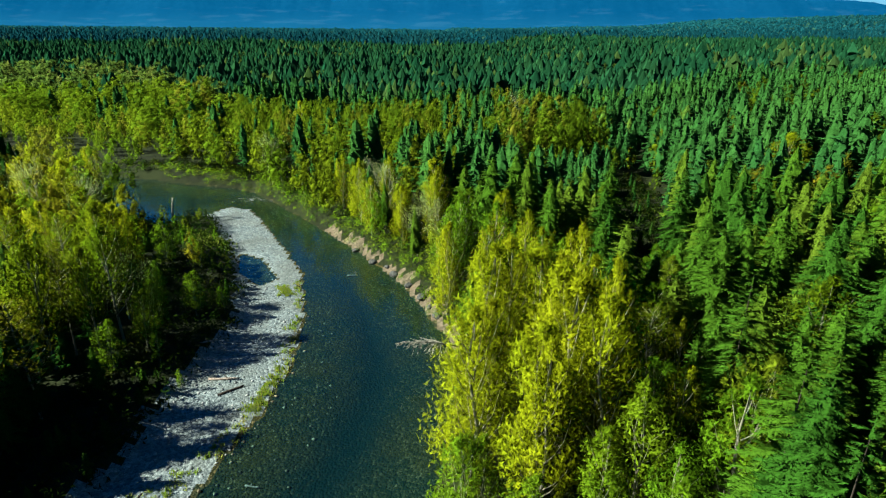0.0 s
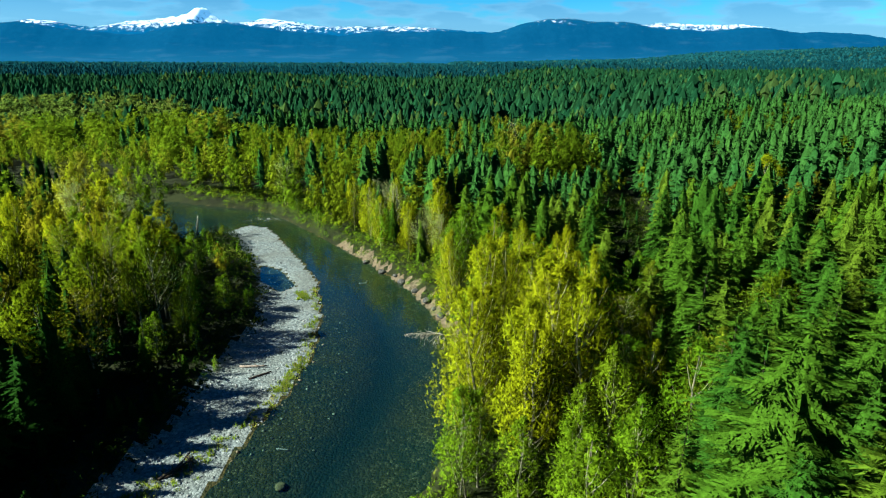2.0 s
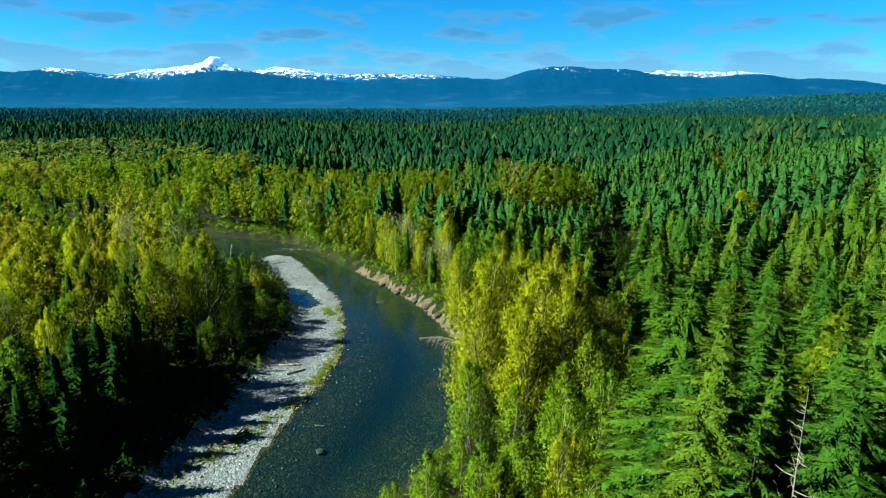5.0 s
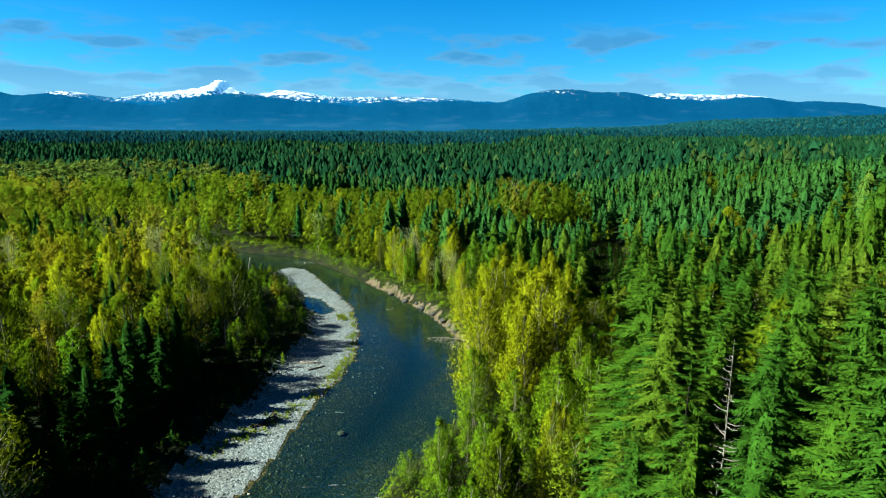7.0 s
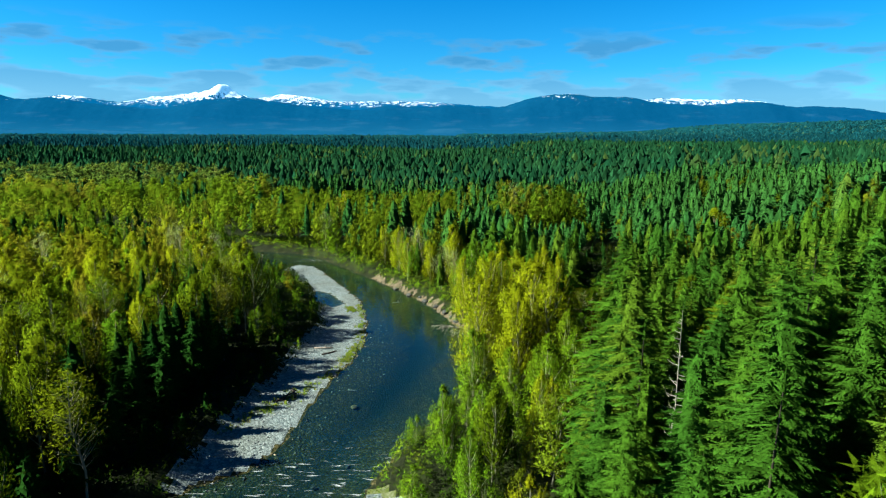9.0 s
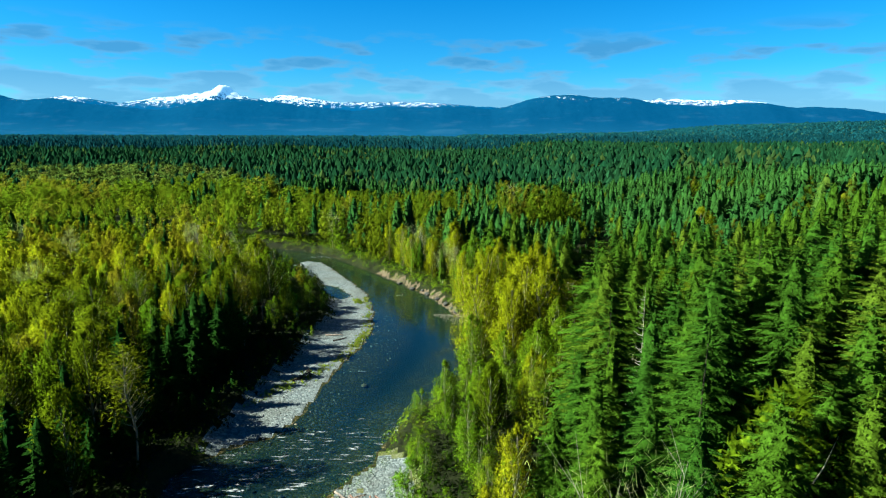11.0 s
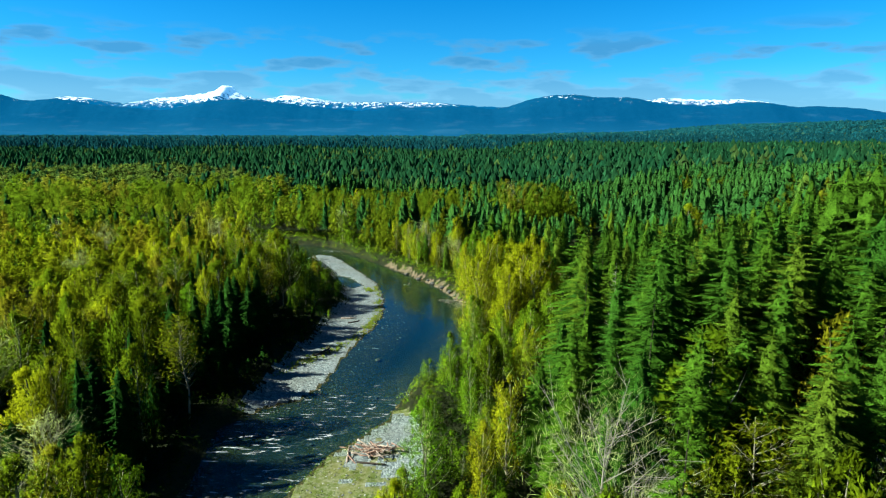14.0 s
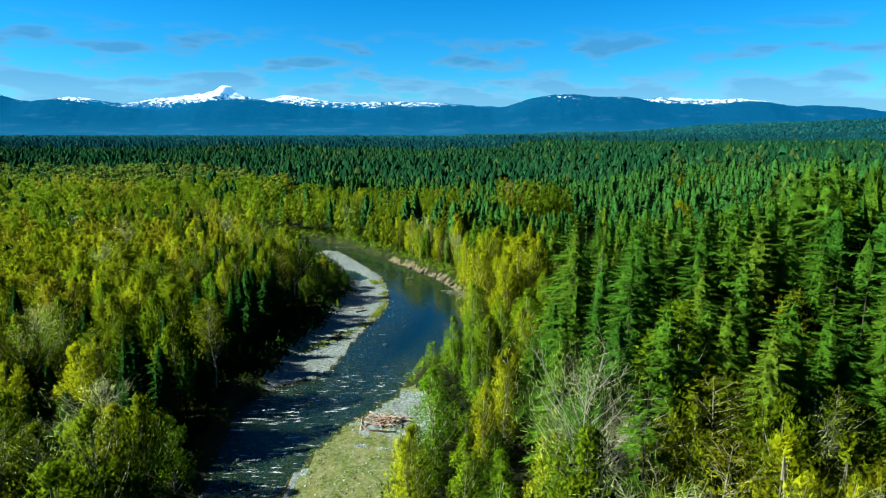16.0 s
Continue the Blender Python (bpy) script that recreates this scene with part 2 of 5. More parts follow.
# dark fir colour, lowered further to carry the shade between the trees
FIR = foliage("shade_dark_fir_needles", (0.0035, 0.0140, 0.0022), (0.0080, 0.0225, 0.0024), (0.011, 0.024, 0.003), True)
DISTANT_NEEDLES = foliage("distant_hazed_needles", (0.0020, 0.0165, 0.0215), (0.0060, 0.0280, 0.0250), (0.012, 0.032, 0.020), False)
FAR_OLIVE = foliage("far_budding_leaves", (0.018, 0.036, 0.0060), (0.034, 0.050, 0.0065), (0.044, 0.048, 0.010), airy=0.15)
MID_LEAVES = foliage("soft_spring_leaves", (0.032, 0.058, 0.0022), (0.056, 0.073, 0.0022), (0.060, 0.062, 0.005), airy=0.35)
# undergrowth colour is lowered to hold the shade beneath the trees
SHRUB = foliage("shade_toned_undergrowth", (0.0045, 0.0120, 0.0012), (0.0105, 0.0180, 0.0015), (0.016, 0.018, 0.003))
COTTON = foliage("cottonwood_leaves", (0.088, 0.112, 0.0016), (0.106, 0.120, 0.0016), (0.096, 0.106, 0.002), airy=0.52)
ALDER = foliage("alder_leaves", (0.034, 0.074, 0.0022), (0.056, 0.086, 0.0022), (0.058, 0.074, 0.004), airy=0.42)
OLIVE = foliage("budding_leaves", (0.028, 0.049, 0.0012), (0.051, 0.061, 0.0012), (0.060, 0.056, 0.003), airy=0.28)
WILLOW = foliage("willow_leaves", (0.0345, 0.0747, 0.0017), (0.0517, 0.0891, 0.0023), (0.0633, 0.0805, 0.0034), airy=0.30)
TWIGS = foliage("pale_twigs", (0.135, 0.160, 0.060), (0.115, 0.150, 0.040), (0.14, 0.145, 0.06))
GRASS = foliage("grass_blades", (0.0517, 0.0862, 0.0057), (0.0862, 0.1035, 0.0144), (0.1035, 0.0920, 0.0230))
BARK_C = bark("conifer_bark", (0.0172, 0.0144, 0.0103), (0.0489, 0.0403, 0.0287))
BARK_P = bark("pale_bark", (0.0747, 0.0690, 0.0460), (0.2070, 0.1955, 0.1495), 3.0)
BARK_D = bark("silver_wood", (0.090, 0.085, 0.062), (0.225, 0.215, 0.170), 3.0)
# floor colour is near black so that it carries the shade under the trees
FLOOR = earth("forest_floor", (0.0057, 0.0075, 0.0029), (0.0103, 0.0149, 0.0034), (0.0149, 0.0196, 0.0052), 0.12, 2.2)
BANK = earth("bank_soil", (0.075, 0.058, 0.036), (0.040, 0.036, 0.020), (0.125, 0.10, 0.068), 0.35, 1.5, 0.15)
CANOPY = earth("far_canopy", (0.002, 0.016, 0.006), (0.004, 0.024, 0.007), (0.006, 0.028, 0.007), 0.01, 0.08)
MEADOW = earth("scrub_grass", (0.042, 0.060, 0.010), (0.075, 0.080, 0.022), (0.13, 0.135, 0.085), 0.3, 2.0)
GRAVEL = cobbles("river_gravel")
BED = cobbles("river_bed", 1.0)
WATER = water_material()
RANGE = mountain_material()
STONE = plain("boulder_stone", (0.018, 0.020, 0.017), (0.065, 0.066, 0.058), 4.0)
LOG_PALE = bark("bleached_log", (0.135, 0.105, 0.078), (0.247, 0.209, 0.168), 4.0)
LOG_DARK = bark("wet_log", (0.0115, 0.0098, 0.0080), (0.0403, 0.0316, 0.0230), 4.0)
LOG_RED = bark("reddish_log", (0.090, 0.049, 0.034), (0.187, 0.127, 0.093), 4.0)

# ---------------------------------------------------------------- plan of the river
RIVER = np.array([
    (-130, 165), (-95, 152), (-73, 144), (-59, 138.5), (-51, 136), (-43, 132), (-36, 124), (-23, 107), (-12, 91), (-7.5, 84), (-4, 78), (-1, 71),
    (1, 65), (3, 60), (3.5, 53), (3, 45), (1.5, 38), (-0.5, 31), (-4, 25), (-7, 20), (-9, 14), (-10.5, 9), (-14.3, 3), (-17.6, -1.6), (-20, -7),
    (-22, -16), (-20, -40), (-10, -140), (-26, -140), (-30, -40), (-31.5, -12), (-33.5, 6), (-29, 11.5), (-24, 14.5), (-21.5, 21),
    (-20, 35), (-17.2, 46), (-15.8, 56), (-17, 68), (-20.5, 83.5), (-28, 98), (-38, 117), (-44, 119.5), (-47.5, 113), (-52, 105), (-75, 120), (-130, 145)], float)
POND = np.array([(-33, 91), (-29, 88.5), (-24.2, 80.5), (-26, 78), (-31, 83)], float)
BAR = np.array([
    (-44, 119.5), (-38, 117), (-28, 98), (-20.5, 83.5), (-17, 68), (-15.8, 56), (-17.2, 46), (-20, 35), (-21.5, 21), (-24, 14.5), (-31, 10.5),
    (-30.5, 22), (-29.5, 31), (-27.5, 39), (-27.2, 47), (-26.5, 53), (-25, 65), (-27.5, 74), (-31, 84), (-35, 92), (-41.5, 106), (-47.5, 113)], float)
GLADE = np.array([(-23, -8), (-14, 4), (-9.5, 11), (-5.5, 9), (-4.8, 1), (-5, -6), (-7.5, -9), (-9.5, -16), (-10.5, -26), (-12, -46), (-22, -46)], float)


def inside_by(poly, x, y):
    """Signed distance to a closed outline: positive inside."""
    x, y = np.asarray(x, float), np.asarray(y, float)
    best, inside = np.full(x.shape, 1e18), np.zeros(x.shape, bool)
    for (ax, ay), (bx, by) in zip(poly, np.roll(poly, -1, axis=0)):
        ex, ey = bx - ax, by - ay
        t = np.clip(((x - ax) * ex + (y - ay) * ey) / (ex * ex + ey * ey), 0, 1)
        best = np.minimum(best, (x - ax - t * ex) ** 2 + (y - ay - t * ey) ** 2)
        cross = (ay > y) != (by > y)
        inside ^= cross & (x < ex * (y - ay) / (by - ay if by != ay else 1e-9) + ax)
    return np.where(inside, 1, -1) * np.sqrt(best)


def smooth(a, b, v):
    t = np.clip((np.asarray(v, float) - a) / (b - a), 0, 1)
    return t * t * (3 - 2 * t)


def rough(x, y, size, seed=0.0):
    """Cheap smooth unevenness, about -1 to 1, with bumps of that size."""
    u, v = np.asarray(x) / size * 6.28, np.asarray(y) / size * 6.28
    return (np.sin(u + 1.3 * np.sin(0.7 * v + seed)) * np.sin(v * 0.9 + 1.1 * np.sin(0.8 * u + 2 * seed) + seed)
            + 0.5 * np.sin(2.1 * u - 1.7 * v + 3 * seed) * np.sin(1.9 * v + 1.3 * u)) / 1.5


def ground_height(x, y):
    x, y = np.asarray(x, float), np.asarray(y, float)
    edge = rough(x, y, 5, 2) * 0.45 + rough(x, y, 2.2, 5) * 0.2
    pool = inside_by(POND, x, y) + edge * 0.4
    wet = np.maximum(inside_by(RIVER, x, y) + edge, pool * 2.0)
    dry = -wet
    bar = np.maximum(inside_by(BAR, x, y), inside_by(GLADE, x, y))
    low = smooth(-3, 1.0, bar)
    # under water: shelving off the bar, deeper along the outer bank
    deep = -np.minimum(0.10 * np.maximum(wet, 0) ** 1.0 + 0.03, 0.95)
    gravel = np.minimum(0.05 * dry + 0.03, 0.55) + 0.06 * rough(x, y, 3.3, 1)
    steep = 1.7 * smooth(0.0, 2.6, dry) + 0.25 * rough(x, y, 6, 3) * smooth(2, 5, dry)
    land = steep * (1 - low) + gravel * low
    rise = 9.0 * smooth(74, 125, x) * smooth(-220, -60, y + 60) + 15 * smooth(300, 1000, x) * smooth(1000, 1900, y) + 46 * smooth(1000, 1700, x) * smooth(1200, 2100, y)
    rise = rise + 1.0 * smooth(-45, -90, x)
    far = smooth(200, 600, np.hypot(x, y)) * 3 * rough(x, y, 420, 4)
    return np.where(wet > 0, deep, land) + np.where(wet > 0, 0, rise + far)


def lines(parts):
    out = []
    for a, b, step in parts:
        out.extend(np.arange(a, b, step))
    return np.array(out + [parts[-1][1]])


def grid_mesh(name, xs, ys, zfun):
    gx, gy = np.meshgrid(xs, ys)
    gz = zfun(gx, gy)
    v = np.stack([gx.ravel(), gy.ravel(), gz.ravel()], 1)
    nx, ny = len(xs), len(ys)
    i = (np.arange(ny - 1)[:, None] * nx + np.arange(nx - 1)[None, :]).ravel()
    f = np.stack([i, i + 1, i + nx + 1, i + nx], 1)
    return raw_mesh(name, v, f), v, f


def raw_mesh(name, v, f, tint=None, bend=None):
    """A mesh straight from arrays: v (n, 3) and f (m, 3 or 4)."""
    me = bpy.data.meshes.new(name)
    k = f.shape[1]
    me.vertices.add(len(v))
    me.vertices.foreach_set("co", np.ascontiguousarray(v, np.float32).ravel())
    me.loops.add(f.size)
    me.loops.foreach_set("vertex_index", np.ascontiguousarray(f, np.int32).ravel())
    me.polygons.add(len(f))
    me.polygons.foreach_set("loop_start", np.arange(0, f.size, k, dtype=np.int32))
    if tint is not None:
        a = me.attributes.new("tint", "FLOAT", "POINT")
        a.data.foreach_set("value", np.ascontiguousarray(tint, np.float32))
    if bend is not None:
        a = me.attributes.new("bend", "FLOAT_VECTOR", "POINT")
        a.data.foreach_set("vector", np.ascontiguousarray(bend, np.float32).ravel())
    me.update(calc_edges=True)
    return me


def shade(me):
    me.polygons.foreach_set("use_smooth", np.ones(len(me.polygons), bool))


# ground: one sheet to the horizon, fine along the river
xs = lines([(-4600, -1600, 300), (-1600, -400, 60), (-400, -100, 12), (-100, -58, 2.0), (-58, 12, 0.8), (12, 40, 2.0), (40, 100, 6), (100, 400, 15), (400, 1600, 60), (1600, 4600, 300)])
ys = lines([(-900, -200, 100), (-200, -40, 8), (-40, 135, 0.85), (135, 160, 2.0), (160, 400, 12), (400, 1600, 50), (1600, 4700, 310)])
me, gv, gf = grid_mesh("ground", xs, ys, ground_height)
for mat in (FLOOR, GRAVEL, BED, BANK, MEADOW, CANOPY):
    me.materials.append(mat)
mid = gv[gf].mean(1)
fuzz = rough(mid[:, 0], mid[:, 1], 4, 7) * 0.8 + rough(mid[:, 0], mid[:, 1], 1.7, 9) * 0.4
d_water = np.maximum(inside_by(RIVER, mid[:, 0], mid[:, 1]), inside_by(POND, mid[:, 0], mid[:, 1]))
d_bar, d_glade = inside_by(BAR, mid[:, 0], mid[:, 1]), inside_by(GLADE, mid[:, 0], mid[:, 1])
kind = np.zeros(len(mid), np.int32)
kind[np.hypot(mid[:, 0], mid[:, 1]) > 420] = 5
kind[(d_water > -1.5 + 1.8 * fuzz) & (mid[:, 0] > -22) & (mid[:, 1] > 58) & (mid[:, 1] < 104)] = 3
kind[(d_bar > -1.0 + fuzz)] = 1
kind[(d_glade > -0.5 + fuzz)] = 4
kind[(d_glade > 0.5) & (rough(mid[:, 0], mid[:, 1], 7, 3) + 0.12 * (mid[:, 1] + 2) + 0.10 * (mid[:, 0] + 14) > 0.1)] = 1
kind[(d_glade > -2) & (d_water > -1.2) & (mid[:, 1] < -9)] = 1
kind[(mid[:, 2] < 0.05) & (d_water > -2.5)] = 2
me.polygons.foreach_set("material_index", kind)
shade(me)
ground = tagged(new("ground", me), "forest floor coloured dark for tree shade, with pale river gravel bars", "ground", kind="structure")

# water: one sheet at river level, showing where the bed lies below it
wx, wy = lines([(-132, -60, 3), (-60, 6, 1.5)]), lines([(-142, -30, 6), (-30, 140, 1.5), (140, 166, 3)])
me, wv, wf = grid_mesh("river", wx, wy, lambda x, y: 0 * x)
fast = np.maximum(smooth(34, 14, wv[:, 1]) * smooth(-70, -20, wv[:, 1]) * 0.95, np.exp(-(((wv[:, 0] + 40) / 9) ** 2 + ((wv[:, 1] - 125) / 6) ** 2)) * 1.1)
fast = np.maximum(fast, smooth(116, 124, wv[:, 1]) * 0.35)
a = me.attributes.new("rapid", "FLOAT", "POINT")
a.data.foreach_set("value", fast.astype(np.float32))
me.materials.append(WATER)
shade(me)
water = tagged(new("water", me), "clear shallow green-blue river with white riffles", "river", kind="structure")
water.visible_shadow = False

# ---------------------------------------------------------------- mountains


def bumps(x, rows, power=7.0):
    """A ridge line of rounded summits, each (place, height, breadth), merging softly."""
    h = np.zeros_like(x)
    for at, top, width in rows:
        h = h + (top * np.exp(-((x - at) / width) ** 2 * 0.35)) ** power
    return h ** (1 / power)


def skyline(x):
    """Height of the far snowy crest over the plain: broad shoulders and one sharp peak."""
    h = 0.95 * bumps(x, ((-3500, 250, 420), (-2800, 282, 420), (-2050, 276, 430), (-1620, 290, 230), (-1150, 288, 420), (-550, 246, 420), (-100, 242, 420), (300, 205, 420),
                         (1150, 282, 420), (1750, 278, 420), (2250, 266, 430), (2900, 200, 520), (3600, 130, 700)))
    for at, top, width in ((-1905, 20, 60), (-1800, 28, 45), (-1735, 36, 34), (-1650, 58, 40), (-1600, 40, 26), (-1545, 14, 30), (-1180, 14, 60)):
        h = h + top * np.exp(-((x - at) / width) ** 2)
    # broken crags along the snowy crest
    crag = np.abs(rough(x, x * 0 + 90, 74, 4)) * 10 + np.abs(rough(x, x * 0 + 31, 41, 6)) * 7
    return h + crag * (0.40 + 1.7 * np.exp(-((x + 1720) / 330) ** 4))


def forehills(x):
    """The nearer wooded ridges, below the snow."""
    return 0.95 * bumps(x, ((-3050, 292, 300), (-2560, 240, 330), (-2150, 190, 300), (-1340, 242, 470), (-800, 176, 300), (-300, 192, 330), (100, 196, 330), (800, 274, 380), (1200, 250, 330),
                            (1560, 205, 260), (2000, 226, 380), (2530, 196, 420), (3000, 150, 420), (3600, 110, 500))) + 5 * rough(x, x * 0 + 50, 310, 3) + 2.5 * rough(x, x * 0 + 20, 90, 5)


def mountain_height(x, y):
    crest = skyline(x) * (0.45 + 0.55 * smooth(3900, 4380, y)) * smooth(3700, 3900, y)
    shoulder = 0.62 + 0.38 * rough(x, y * 0 + 300, 900, 2)
    rise = smooth(3320, 3800, y)
    front = forehills(x) * (0.55 * rise ** 1.8 + 0.45 * smooth(3380 + 120 * shoulder, 3820, y)) * (1 - 0.75 * smooth(3820, 4050, y))
    low = 46 * (0.6 + 0.4 * rough(x, y * 0 + 10, 1300, 7)) * np.exp(-((y - 3430) / 70) ** 2)
    gully = rough(x, y, 610, 2) * 9 + rough(x, y, 230, 5) * 7 + rough(x, y, 97, 8) * 5 + rough(x, y, 53, 3) * 4
    return -8 + 26 * smooth(3300, 3420, y) + np.maximum(np.maximum(crest, front), low) + gully * smooth(3360, 4200, y) * 0.7 * (1 - 0.7 * np.exp(-((y - 3815) / 60) ** 2))


mx, my = np.arange(-4300, 4301, 16.0), np.arange(3300, 4461, 20.0)
me, mv, mf = grid_mesh("mountain_range", mx, my, mountain_height)
snow = np.zeros(len(mv))
for at, amount, width in ((-2800, 0.80, 190), (-2000, 0.85, 460), (-1650, 1.0, 200), (-1050, 0.82, 420), (-350, 0.85, 460), (700, 0.45, 260), (1500, 0.72, 330), (2050, 0.85, 430)):
    snow = np.maximum(snow, amount * np.exp(-((mv[:, 0] - at) / width) ** 4))
a = me.attributes.new("snow", "FLOAT", "POINT")
a.data.foreach_set("value", (np.minimum(snow, 1) * smooth(3980, 4250, mv[:, 1])).astype(np.float32))
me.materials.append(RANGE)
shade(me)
tagged(new("backdrop", me), "far mountain range with snowy peaks, blue haze painted in", "mountains", kind="structure")

# ---------------------------------------------------------------- trees: shapes
rng = np.random.default_rng(7)


class Soup:
    """Gathers triangles."""

    def __init__(self):
        self.v, self.f, self.n, self.bend = [], [], 0, []

    def add(self, v, f):
        self.v.append(np.asarray(v, float))
        self.f.append(np.asarray(f, int) + self.n)
        self.n += len(self.v[-1])

    def tris(self, a, b, c, bend=None):
        """Loose triangles from three arrays of corners, and the way that each faces as part of its mass."""
        k = len(a)
        self.bend.append(np.repeat(bend if bend is not None else np.tile([[0, 0, 1.0]], (k, 1)), 3, axis=0))
        self.add(np.stack([a, b, c], 1).reshape(-1, 3), np.arange(3 * k).reshape(-1, 3))

    def tube(self, points, radii, sides=5):
        """A tapered limb along points."""
        points, radii = np.asarray(points, float), np.asarray(radii, float)
        way = np.gradient(points, axis=0)
        way /= np.linalg.norm(way, axis=1, keepdims=True) + 1e-9
        side = np.cross(way, np.where(np.abs(way[:, 2:3]) > 0.8, [[1.0, 0, 0]], [[0, 0, 1.0]]))
        side /= np.linalg.norm(side, axis=1, keepdims=True) + 1e-9
        other = np.cross(way, side)
        ang = np.arange(sides) / sides * 2 * np.pi
        ring = side[:, None] * np.cos(ang)[None, :, None] + other[:, None] * np.sin(ang)[None, :, None]
        v = (points[:, None] + ring * radii[:, None, None]).reshape(-1, 3)
        f = []
        for i in range(len(points) - 1):
            for j in range(sides):
                a, b = i * sides + j, i * sides + (j + 1) % sides
                f += [(a, b, b + sides), (a, b + sides, a + sides)]
        self.add(v, f)

    def arrays(self):
        return np.concatenate(self.v), np.concatenate(self.f), np.concatenate(self.bend) if self.bend else None


def unit(v):
    return v / (np.linalg.norm(v, axis=-1, keepdims=True) + 1e-9)


def conifer_arrays(seed, whorls=38, per=9, pairs=4, spread=0.15, base=0.12, thin=0.0):
    """A conifer of height 1: trunk, a ragged inner mass, and drooping boughs, each a frond of needle sprays. Returns trunk and crown."""
    r = np.random.default_rng(seed)
    trunk = Soup()
    lean = r.normal(0, 0.006, 2)
    trunk.tube([(0, 0, 0), (lean[0], lean[1], 0.5), (0, 0, 0.985)], [0.0115, 0.0045, 0.0008], 6)
    crown = Soup()
    up = np.array([0, 0, 1.0])

    def reach_at(u):
        return spread * ((1 - u) ** 0.62) * (0.66 + 0.34 * min(1, u / 0.16)) + 0.008

    if thin < 0.1:
        rings, sides = 8, 7
        levels = []
        for i in range(rings):
            u = i / rings
            a = r.random() * 0.8 + np.arange(sides) / sides * 6.2832
            d = reach_at(u) * 0.50 * r.uniform(0.65, 1.25, sides)
            levels.append(np.stack([d * np.cos(a), d * np.sin(a), base + (1 - base) * u + r.normal(0, 0.012, sides)], 1))
        levels.append(np.tile([[0, 0, 0.97]], (sides, 1)))
        for low, high in zip(levels, levels[1:]):
            on, above = np.roll(low, -1, axis=0), np.roll(high, -1, axis=0)
            way = unit(unit((low + on) * [1, 1, 0]) * 0.7 + up * 0.5)
            crown.tris(low, on, high, way)
            crown.tris(on, above, high, way)
    for i in range(whorls):
        t = base + (1 - base) * ((i + 0.8 * r.random()) / whorls) ** 0.95
        u = (t - base) / (1 - base)
        reach = reach_at(u)
        n = per if u < 0.8 else max(4, per - 3)
        for a in r.random() * 6.28 + np.arange(n) / n * 6.28 + r.normal(0, 0.25, n):
            if r.random() < thin:
                continue
            length = reach * r.uniform(0.62, 1.38)
            slope = 0.85 * (u - 0.45) + r.normal(0, 0.18)
            out = np.array([math.cos(a), math.sin(a), 0.0])
            cross = np.array([-out[1], out[0], 0.0])

            def at(q):
                return out * (q * length) + up * (t + length * (slope * q - 0.42 * q ** 2 + 0.14 * q ** 3))

            face = unit(out * 0.62 + up * 0.58 + r.normal(0, 0.18, 3))
            tilt = cross + up * r.normal(0, 0.35)
            crown.tris((at(0.2) - tilt * length * 0.085)[None], (at(0.2) + tilt * length * 0.085)[None], at(1.06)[None], face[None])
            for j in range(pairs):
                q = 0.30 + 0.62 * (j + 0.6 * r.random()) / pairs
                for sign in (1, -1):
                    p = at(q)
                    way = unit(out * r.uniform(0.55, 1.0) + cross * sign * 0.85 - up * r.uniform(0.0, 0.45))
                    long = length * 0.40 * (1.18 - q) * r.uniform(0.75, 1.3) + 0.004
                    w = out * length * (0.60 / (pairs + 1.0))
                    crown.tris((p - w)[None], (p + w * 0.8)[None], (p + way * long)[None], unit(face + cross * sign * 0.40)[None])
    for k in range(4):
        a = k * 1.57
        crown.tris(np.array([[0.006 * math.cos(a), 0.006 * math.sin(a), 0.93]]), np.array([[0.006 * math.cos(a + 1.57), 0.006 * math.sin(a + 1.57), 0.93]]), np.array([[0, 0, 1.0]]), np.array([[math.cos(a), math.sin(a), 0.3]]))
    return trunk.arrays(), crown.arrays()


